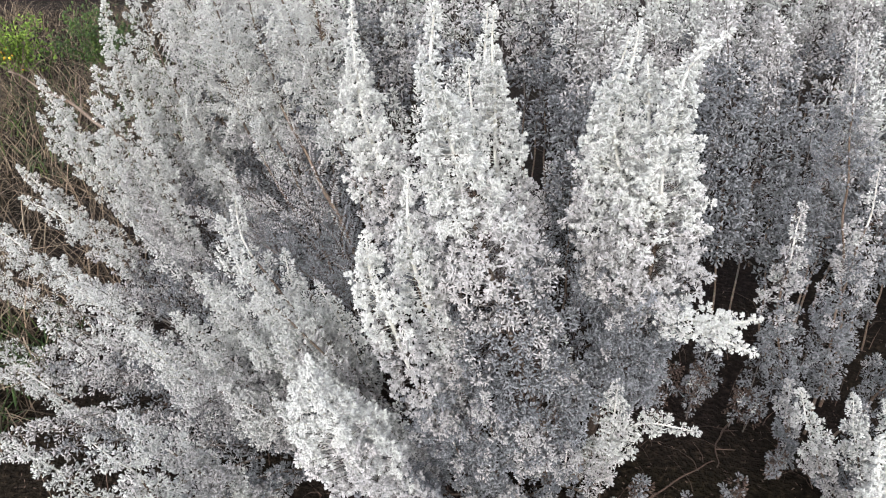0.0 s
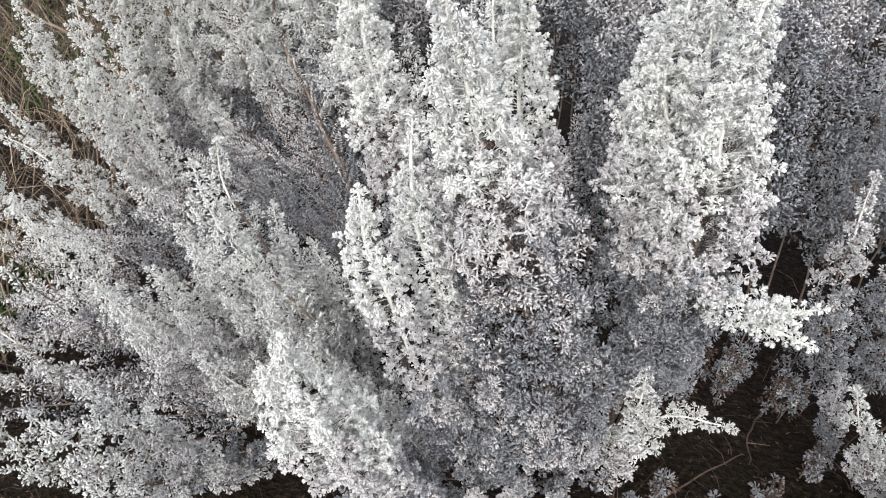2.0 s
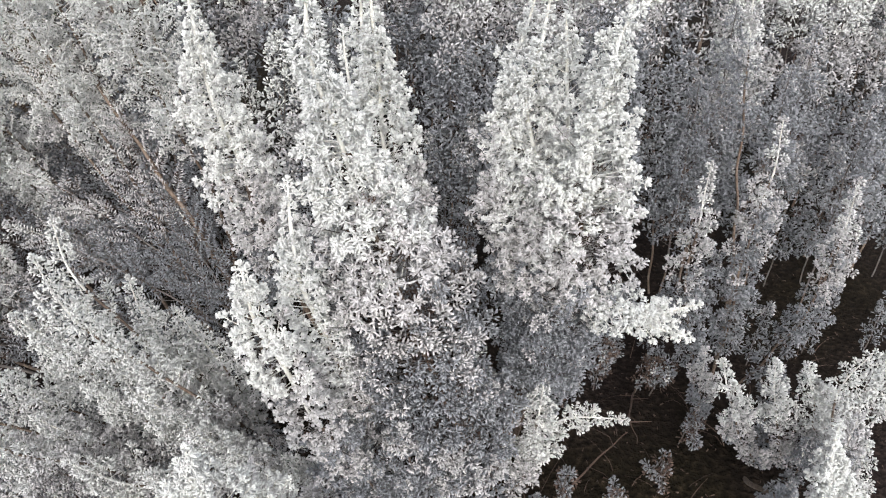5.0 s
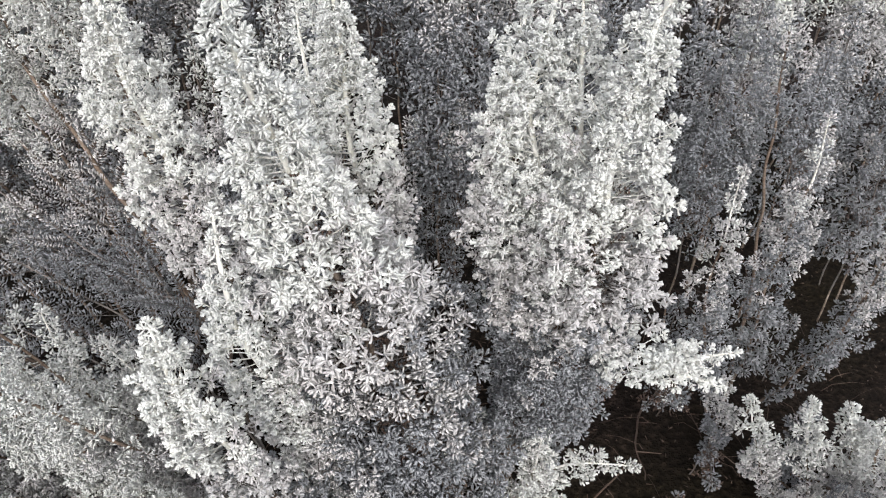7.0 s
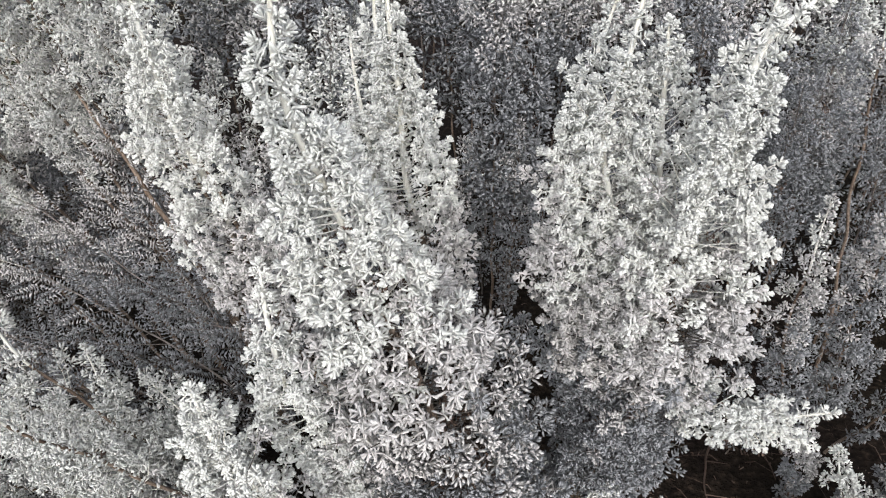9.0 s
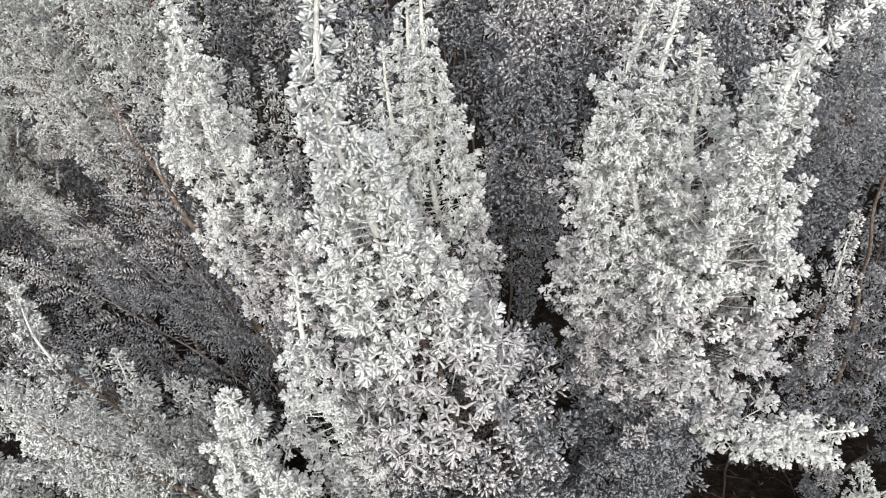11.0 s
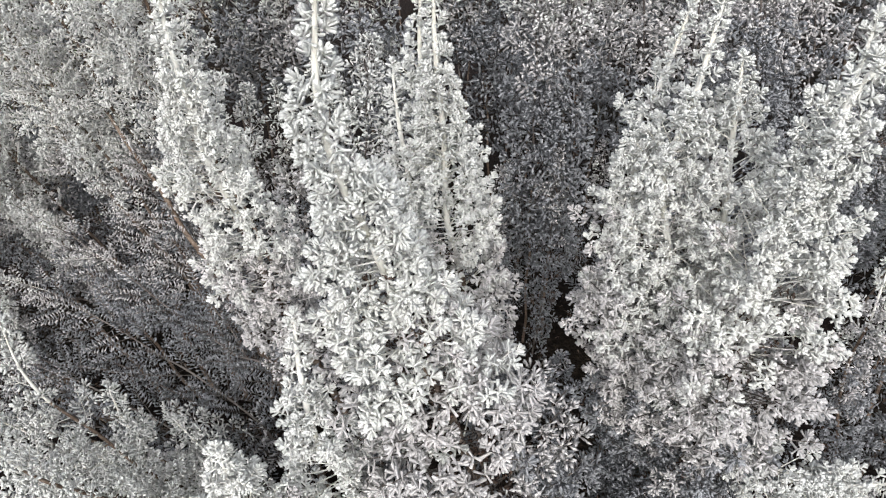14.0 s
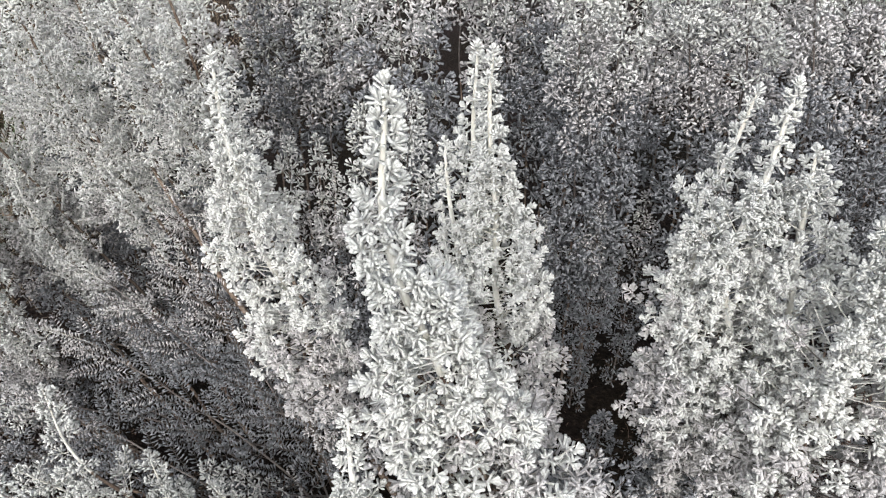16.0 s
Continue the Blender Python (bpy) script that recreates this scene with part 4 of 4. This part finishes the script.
for k in range(6):
    x, y = pick.uniform(-1.05, -0.1), pick.uniform(1.15, 2.25)
    h = pick.uniform(0.22, 0.42) + 0.12 * (y - 1.2)
    dx, dy = 0.2 + 0.12 * (x + 0.5), 0.14
    branch(spreading, 2, pick.uniform(0.08, 0.1), (x - dx * 0.5, y - dy * 0.4, h), (x, y, h * 0.6), (x + dx * 0.6, y + dy * 0.5, h * 0.2), (x + dx, y + dy, GROUND - 0.01), leafy=0.5, feather=0.9)
settle(spreading)

rear = shrub_at(0.3, 2.3, "silver shrub behind the tall plumes, leaves greyed for its shade")
# rear columns: light on the tops, shade below, both put into leaf colour
branch(rear, 2, 0.07, (0.379, 1.980, 1.208), (0.408, 2.020, 0.875), (0.426, 2.050, 0.668), (0.445, 2.100, 0.408), (0.472, 2.171, -0.130), leafy=0.95, fresh_lit=0.15, dead=0.05, dense=0.42, leaf_size=1.55)
branch(rear, 2, 0.07, (0.450, 1.980, 1.207), (0.484, 2.020, 0.873), (0.490, 2.050, 0.665), (0.504, 2.100, 0.455), (0.531, 2.196, -0.130), leafy=0.95, fresh_lit=0.15, dead=0.05, dense=0.42, leaf_size=1.55)
branch(rear, 2, 0.06, (0.564, 1.980, 1.214), (0.636, 2.020, 0.869), (0.680, 2.060, 0.654), (0.762, 2.161, -0.130), leafy=0.9, fresh_lit=0.2, dead=0.05, dense=0.42, leaf_size=1.55)
branch(rear, 2, 0.07, (0.658, 1.930, 1.201), (0.727, 1.970, 0.884), (0.752, 2.000, 0.681), (0.797, 2.083, -0.130), leafy=0.9, fresh_lit=0.2, dead=0.05, dense=0.42, leaf_size=1.55)
branch(rear, 2, 0.07, (0.721, 1.790, 1.126), (0.778, 1.820, 0.935), (0.853, 1.880, 0.602), (0.967, 1.971, -0.130), leafy=0.9, fresh_lit=-0.3, dead=0.05, dense=0.42, leaf_size=1.55)
branch(rear, 2, 0.09, (0.899, 1.900, 1.040), (0.963, 1.920, 0.835), (1.044, 1.960, 0.516), (1.157, 2.016, -0.130), leafy=0.9, fresh_lit=-0.3, dead=0.05, dense=0.42, leaf_size=1.55)
branch(rear, 2, 0.13, (0.046, 2.000, 1.357), (0.046, 2.080, 0.926), (0.059, 2.120, 0.604), (0.079, 2.183, -0.130), leafy=0.9, fresh_lit=0.2, dead=0.05, dense=0.42, leaf_size=1.55)
branch(rear, 2, 0.12, (-0.212, 2.450, 1.360), (-0.251, 2.550, 0.755), (-0.264, 2.600, 0.425), (-0.279, 2.658, -0.130), leafy=0.95, fresh_lit=0.15, dead=0.05, dense=0.42, leaf_size=1.55)
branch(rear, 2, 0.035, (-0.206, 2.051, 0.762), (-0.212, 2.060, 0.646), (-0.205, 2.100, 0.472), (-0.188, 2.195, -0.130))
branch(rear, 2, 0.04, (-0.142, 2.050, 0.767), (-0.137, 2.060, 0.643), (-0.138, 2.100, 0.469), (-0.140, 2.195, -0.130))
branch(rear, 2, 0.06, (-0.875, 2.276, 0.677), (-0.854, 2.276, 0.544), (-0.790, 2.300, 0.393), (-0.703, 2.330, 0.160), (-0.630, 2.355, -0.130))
branch(rear, 2, 0.1, (-0.623, 2.280, 1.282), (-0.624, 2.320, 0.843), (-0.544, 2.360, 0.504), (-0.441, 2.412, -0.130), leafy=0.95, fresh_lit=0.15, dead=0.05, dense=0.42, leaf_size=1.55)
branch(rear, 2, 0.1, (-0.352, 1.980, 1.274), (-0.366, 2.030, 0.932), (-0.360, 2.080, 0.642), (-0.349, 2.172, -0.130), leafy=0.95, fresh_lit=0.15, dead=0.05, dense=0.42, leaf_size=1.55)
branch(rear, 2, 0.1, (-0.981, 2.480, 1.049), (-0.930, 2.520, 0.661), (-0.826, 2.560, 0.275), (-0.752, 2.589, -0.130), leafy=0.95, fresh_lit=0.15, dead=0.05, dense=0.42, leaf_size=1.55)
branch(rear, 2, 0.1, (0.265, 2.250, 1.347), (0.332, 2.330, 0.838), (0.369, 2.380, 0.508), (0.418, 2.447, -0.130), leafy=0.95, fresh_lit=0.15, dead=0.05, dense=0.42, leaf_size=1.55)
branch(rear, 2, 0.09, (-0.034, 2.020, 0.843), (-0.044, 1.980, 0.598), (-0.200, 2.000, -0.130), leafy=0.9, fresh_lit=0.1, dead=0.05, dense=0.42, leaf_size=1.55)
branch(rear, 2, 0.08, (0.066, 1.980, 0.881), (0.041, 1.950, 0.655), (-0.050, 1.980, -0.130), leafy=0.9, fresh_lit=0.1, dead=0.05, dense=0.42, leaf_size=1.55)
# the rest of the thicket behind
pick = np.random.default_rng(7)
for row, (depth, count, step) in enumerate(((2.45, 18, 0.21), (2.85, 14, 0.28), (3.3, 13, 0.32))):
    for k in range(count):
        x = -0.95 + (k + pick.uniform(-0.3, 0.3)) * step + 0.08 * row + (0.55 if row > 1 else 0)
        y = depth + pick.uniform(-0.12, 0.12)
        h = pick.uniform(1.08, 1.32) + (0.1 if x > 0.95 else 0)
        dx, dy = pick.uniform(-0.06, 0.06), pick.uniform(-0.08, 0.02)
        # leaves kept paler where the columns' tops catch light
        branch(rear, 2, pick.uniform(0.09, 0.13) * (0.75, 0.95, 1.1)[row], (x + dx, y + dy, h), (x + dx * 0.4, y + dy * 0.3, h * 0.6), (x, y, h * 0.25), (x, y + 0.03, GROUND - 0.01), leafy=0.85 if x > 0.5 else (0.6, 0.55, 0.5)[row], dense=0.95 if x > 0.95 else (0.5, 0.75, 0.75)[row], fresh_lit=0.5 if x > 0.95 else 0.4, dead=0, leaf_size=1.5)
for k in range(8):
    x, y, h = 1.25 + 0.15 * k + pick.uniform(-0.04, 0.04), 2.12 + pick.uniform(-0.14, 0.14), pick.uniform(0.85, 1.12)
    branch(rear, 2, pick.uniform(0.08, 0.11), (x - 0.03, y - 0.04, h), (x, y, h * 0.6), (x + 0.02, y, h * 0.2), (x + 0.02, y + 0.02, GROUND - 0.01), leafy=0.8, fresh_lit=0.3, dead=0.05, leaf_size=1.4)
for k in range(9):
    x, y, h = 0.95 + 0.2 * k + pick.uniform(-0.05, 0.05), 2.66 + pick.uniform(-0.08, 0.08), pick.uniform(1.1, 1.3)
    branch(rear, 2, pick.uniform(0.1, 0.13), (x - 0.03, y - 0.05, h), (x, y, h * 0.6), (x + 0.02, y, h * 0.2), (x + 0.02, y + 0.02, GROUND - 0.01), leafy=0.6, fresh_lit=0.35, dense=0.8, dead=0)
# dim columns behind the side shrub, dimmed by grey leaf colour in place of shade
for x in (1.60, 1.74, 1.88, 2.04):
    branch(rear, 2, 0.10, (x - 0.12, 1.92, 0.48), (x - 0.04, 1.97, 0.20), (x, 2.0, -0.13), leafy=0.5, fresh_lit=-0.45, dead=0.2, dense=0.5, leaf_size=1.4)
branch(rear, 2, 0.09, (0.93, 1.90, 0.85), (0.98, 1.95, 0.42), (1.02, 1.98, -0.13), leafy=0.6, fresh_lit=-0.6, dead=0.5, dense=0.4)
branch(rear, 2, 0.09, (1.05, 1.83, 0.75), (1.10, 1.88, 0.38), (1.14, 1.91, -0.13), leafy=0.6, fresh_lit=-0.6, dead=0.5, dense=0.4)
branch(rear, 2, 0.09, (1.17, 1.93, 0.90), (1.22, 1.98, 0.45), (1.26, 2.01, -0.13), leafy=0.6, fresh_lit=-0.6, dead=0.5, dense=0.4)
branch(rear, 2, 0.09, (1.29, 1.80, 0.78), (1.34, 1.85, 0.39), (1.38, 1.88, -0.13), leafy=0.6, fresh_lit=-0.6, dead=0.5, dense=0.4)
branch(rear, 2, 0.09, (1.41, 1.90, 0.85), (1.46, 1.95, 0.42), (1.50, 1.98, -0.13), leafy=0.6, fresh_lit=-0.6, dead=0.5, dense=0.4)
branch(rear, 2, 0.09, (1.53, 1.75, 0.70), (1.58, 1.80, 0.35), (1.62, 1.83, -0.13), leafy=0.6, fresh_lit=-0.6, dead=0.5, dense=0.4)
branch(rear, 2, 0.09, (1.67, 1.85, 0.75), (1.72, 1.90, 0.38), (1.76, 1.93, -0.13), leafy=0.6, fresh_lit=-0.6, dead=0.5, dense=0.4)
# low dim growth between the rear columns, leaves greyed for the shade there
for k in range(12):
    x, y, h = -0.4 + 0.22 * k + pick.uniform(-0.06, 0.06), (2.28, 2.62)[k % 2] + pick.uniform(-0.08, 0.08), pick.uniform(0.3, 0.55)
    branch(rear, 2, pick.uniform(0.08, 0.11), (x - 0.02, y - 0.06, h), (x, y, h * 0.5), (x + 0.02, y + 0.02, GROUND - 0.01), leafy=0.6, feather=0.3, dense=0.6, fresh_lit=-0.5)
# withered sprays low in the hollow, tips coloured grey for its shade
for x, y, h in ((0.56, 1.20, 0.05), (0.67, 1.15, 0.04), (0.80, 1.20, 0.06), (0.93, 1.30, 0.07)):
    branch(middle, 2, 0.06, (x - 0.05, y - 0.10, h), (x, y, h * 0.6), (x + 0.03, y + 0.07, GROUND - 0.01), leafy=0.25, feather=0.5, dead=0.8, withered=True, fresh_lit=-0.9, dense=0.4)
settle(middle)
settle(rear)


# ---- grass, weeds and dead wood beyond the shrubs ----
def blades(name, label, mats, rng, foot, height, lean, thick, slots, curl=0.5):
    """Many thin curved stalks that grow from the points foot."""
    pile, n = Pile(), len(foot)
    a = rng.uniform(0, 6.283, n)
    way = np.stack([np.cos(a), np.sin(a), np.zeros(n)], 1)
    h, b = height * rng.uniform(0.5, 1.2, n), lean * rng.uniform(0.2, 1.3, n)
    u = np.array([0, 0.4, 0.75, 1.0])
    line = foot[:, None] + np.array([0, 0, 1.0]) * (h[:, None] * (u - curl * b[:, None] * u**2.5))[..., None] + way[:, None] * (h * b)[:, None, None] * (u**1.6)[None, :, None]
    ring = np.array([(math.cos(k * 2.0944), math.sin(k * 2.0944), 0) for k in range(3)])
    r = thick * rng.uniform(0.6, 1.3, n)[:, None] * np.array([1, 0.85, 0.6, 0.2])
    v = line[:, :, None] + ring[None, None] * r[..., None, None]
    f = np.array([t for i in range(3) for k in range(3) for t in ((i * 3 + k, i * 3 + (k + 1) % 3, i * 3 + 3 + (k + 1) % 3), (i * 3 + k, i * 3 + 3 + (k + 1) % 3, i * 3 + 3 + k))])
    for slot in range(slots):
        some = np.arange(n) % slots == slot
        pile.add(v[some].reshape(-1, 3), (f[None] + (np.arange(some.sum()) * 12)[:, None, None]).reshape(-1, 3), slot)
    return tagged(new(name, pile.mesh(name, mats)), label, "grass", kind="stuff")


def spread(rng, n, x0, x1, y0, y1):
    return np.stack([rng.uniform(x0, x1, n), rng.uniform(y0, y1, n), np.full(n, GROUND - 0.02)], 1)


rng = np.random.default_rng(21)
feet = np.concatenate([spread(rng, 2400, -3.6, -1.2, 2.2, 4.6), spread(rng, 3000, -5.0, -1.0, 4.4, 7.0), spread(rng, 700, -2.2, -1.25, 1.2, 2.3)])
blades("dry_grass", "tangled dry tan grass stalks beside the shrubs", (HAY,), rng, feet, 0.34, 1.3, 0.0026, 1)
blades("dead_twigs", "thin dead grey-brown stalks under the shrubs", (DEAD,), rng, spread(rng, 420, -1.2, 1.6, 0.9, 2.2), 0.13, 1.2, 0.0014, 1)
blades("green_weeds", "low green weeds in dry grass", (GREEN,), rng, np.concatenate([spread(rng, 350, -2.0, -1.3, 1.3, 2.0), spread(rng, 1200, -4.0, -1.6, 3.2, 5.6)]), 0.16, 0.9, 0.004, 1)


def litter():
    """Fallen brown leaves and bits on the soil."""
    rng, pile = np.random.default_rng(22), Pile()
    n = 3500
    p = np.stack([rng.uniform(-1.4, 1.8, n), rng.uniform(0.5, 2.6, n), np.full(n, GROUND + 0.012)], 1)
    p[:, 2] += rng.uniform(-0.012, 0.022, n)
    a = rng.uniform(0, 6.283, n)
    d = unit(np.stack([np.cos(a), np.sin(a), rng.normal(0, 0.25, n)], 1))
    leaves(pile, p, d, np.tile([0, 0, 1.0], (n, 1)), rng.uniform(0.008, 0.02, n), rng.uniform(0.001, 0.0022, n), 2, 0)
    return tagged(new("leaf_litter", pile.mesh("leaf_litter", (DEAD,))), "dead brown leaf litter on the soil", "litter", kind="stuff")


litter()


def green_bush(x, y, size, label, green):
    """A small leafy bush: thin stems from one foot, each with broad leaves."""
    rng = np.random.default_rng(int(abs(x) * 100))
    ob = tagged(new("green_bush"), label, "bush", "green bushes")
    ob.location = (x, y, GROUND)
    stems, crown = Pile(), Pile()
    for k in range(26):
        a, out = rng.uniform(0, 6.283), rng.uniform(0.1, 0.75) * size
        tip = np.array([math.cos(a) * out, math.sin(a) * out, size * rng.uniform(0.5, 1.05) * (1 - 0.35 * (out / size) ** 2)])
        line, s = spline([(0, 0, -0.02), tip * np.array([0.35, 0.35, 0.55]), tip], 0.03)
        tube(stems, line, np.linspace(0.005, 0.0015, len(line)), 5, 0)
        n = 55 if k != 20 else 16
        u = rng.uniform(0.35, 1.0, n)
        p = line[np.minimum((u * len(line)).astype(int), len(line) - 1)] + rng.normal(0, 0.025, (n, 3))
        d = unit(rng.normal(0, 1, (n, 3)) + tip / np.linalg.norm(tip) * 0.8)
        leaves(crown, p, d, unit(rng.normal(0, 1, (n, 3)) + np.array([0, 0, 1.5])), rng.uniform(0.02, 0.045, n), rng.uniform(0.005, 0.009, n), 2, int(k == 20 and green is LIME))
    for name, pile, mats in (("stem_cluster", stems, (BARK,)), ("leaves", crown, (green, YELLOW))):
        part = tagged(new(name, pile.mesh(name, mats)), kind="stuff")
        part.parent = ob
    return ob


green_bush(-3.11, 4.8, 0.5, "bright lime-green leafy bush among dry grass", LIME)
green_bush(-2.6, 5.0, 0.5, "dark green low bush among dry grass", GREEN)


def dead_branch():
    pile = Pile()
    line, s = spline([(-2.45, 3.7, 0.30), (-2.05, 3.45, 0.24), (-1.65, 3.2, 0.12), (-1.3, 3.0, GROUND)], 0.03)
    line = line + np.stack([np.zeros(len(s)), np.zeros(len(s)), 0.012 * np.sin(s * 14)], 1)
    tube(pile, line, np.linspace(0.005, 0.013, len(line)), 7, 0)
    for k in (6, 14, 22):
        side = line[k] + np.outer(np.linspace(0, 1, 6), [-0.1, 0.02 * k - 0.2, 0.12])
        tube(pile, side, np.linspace(0.004, 0.0015, 6), 5, 0)
    return tagged(new("dead_branch", pile.mesh("dead_branch", (BARK,))), "bare grey-brown dead branch lying in dry grass", "branch")


dead_branch()


def withered_flower(x, y, z):
    """A dry flower head: a ring of curled tan scales on a short stalk."""
    rng, pile = np.random.default_rng(31), Pile()
    n = 22
    a, tilt = np.arange(n) * 2.39996, np.linspace(0.2, 1.5, n)
    d = np.stack([np.cos(a) * np.sin(tilt), np.sin(a) * np.sin(tilt), np.cos(tilt)], 1)
    leaves(pile, np.tile([0, 0, 0.01], (n, 1)), d, np.tile([0, 0, 1.0], (n, 1)), rng.uniform(0.009, 0.015, n), rng.uniform(0.0016, 0.0026, n), 0, 0, bend=0.4)
    tube(pile, np.array([(0.01, 0.01, -0.05), (0.004, 0.003, -0.02), (0, 0, 0.012)]), np.array([0.0012, 0.0012, 0.001]), 5, 0)
    ob = tagged(new("withered_flower", pile.mesh("withered_flower", (HAY,))), "withered tan flower head among silver leaves", "flower")
    ob.location = (x, y, z)
    return ob


withered_flower(-0.537, 1.020, 0.156)


def dead_stick(points, thick, label):
    """A bare crooked stick on the soil of the hollow."""
    pile = Pile()
    line, s = spline(points, 0.02)
    line = line + np.stack([0.004 * np.sin(s * 40), 0.004 * np.sin(s * 31 + 1), 0.003 * np.sin(s * 53)], 1)
    tube(pile, line, np.linspace(thick, thick * 0.4, len(line)), 6, 0)
    for k in (len(line) // 3, 2 * len(line) // 3):
        way = np.array([0.03 * math.sin(k), -0.05, 0.05])
        tube(pile, line[k] + np.outer(np.linspace(0, 1, 5), way), np.linspace(thick * 0.5, thick * 0.2, 5), 5, 0)
    return tagged(new("dead_stick", pile.mesh("dead_stick", (DEAD,))), label, "stick", "dead sticks")


dead_stick([(0.60, 1.26, GROUND), (0.70, 1.33, GROUND + 0.02), (0.84, 1.42, GROUND + 0.01)], 0.003, "bare brown dead stick on dark soil of the hollow")
dead_stick([(0.95, 1.62, GROUND), (0.84, 1.45, GROUND + 0.06), (0.78, 1.28, GROUND + 0.12)], 0.003, "thin dead stick leaning out of the hollow")
dead_stick([(0.36, 1.16, GROUND), (0.33, 1.08, GROUND + 0.07), (0.28, 1.0, GROUND + 0.11)], 0.004, "brown dead stick at foot of tall silver plume")
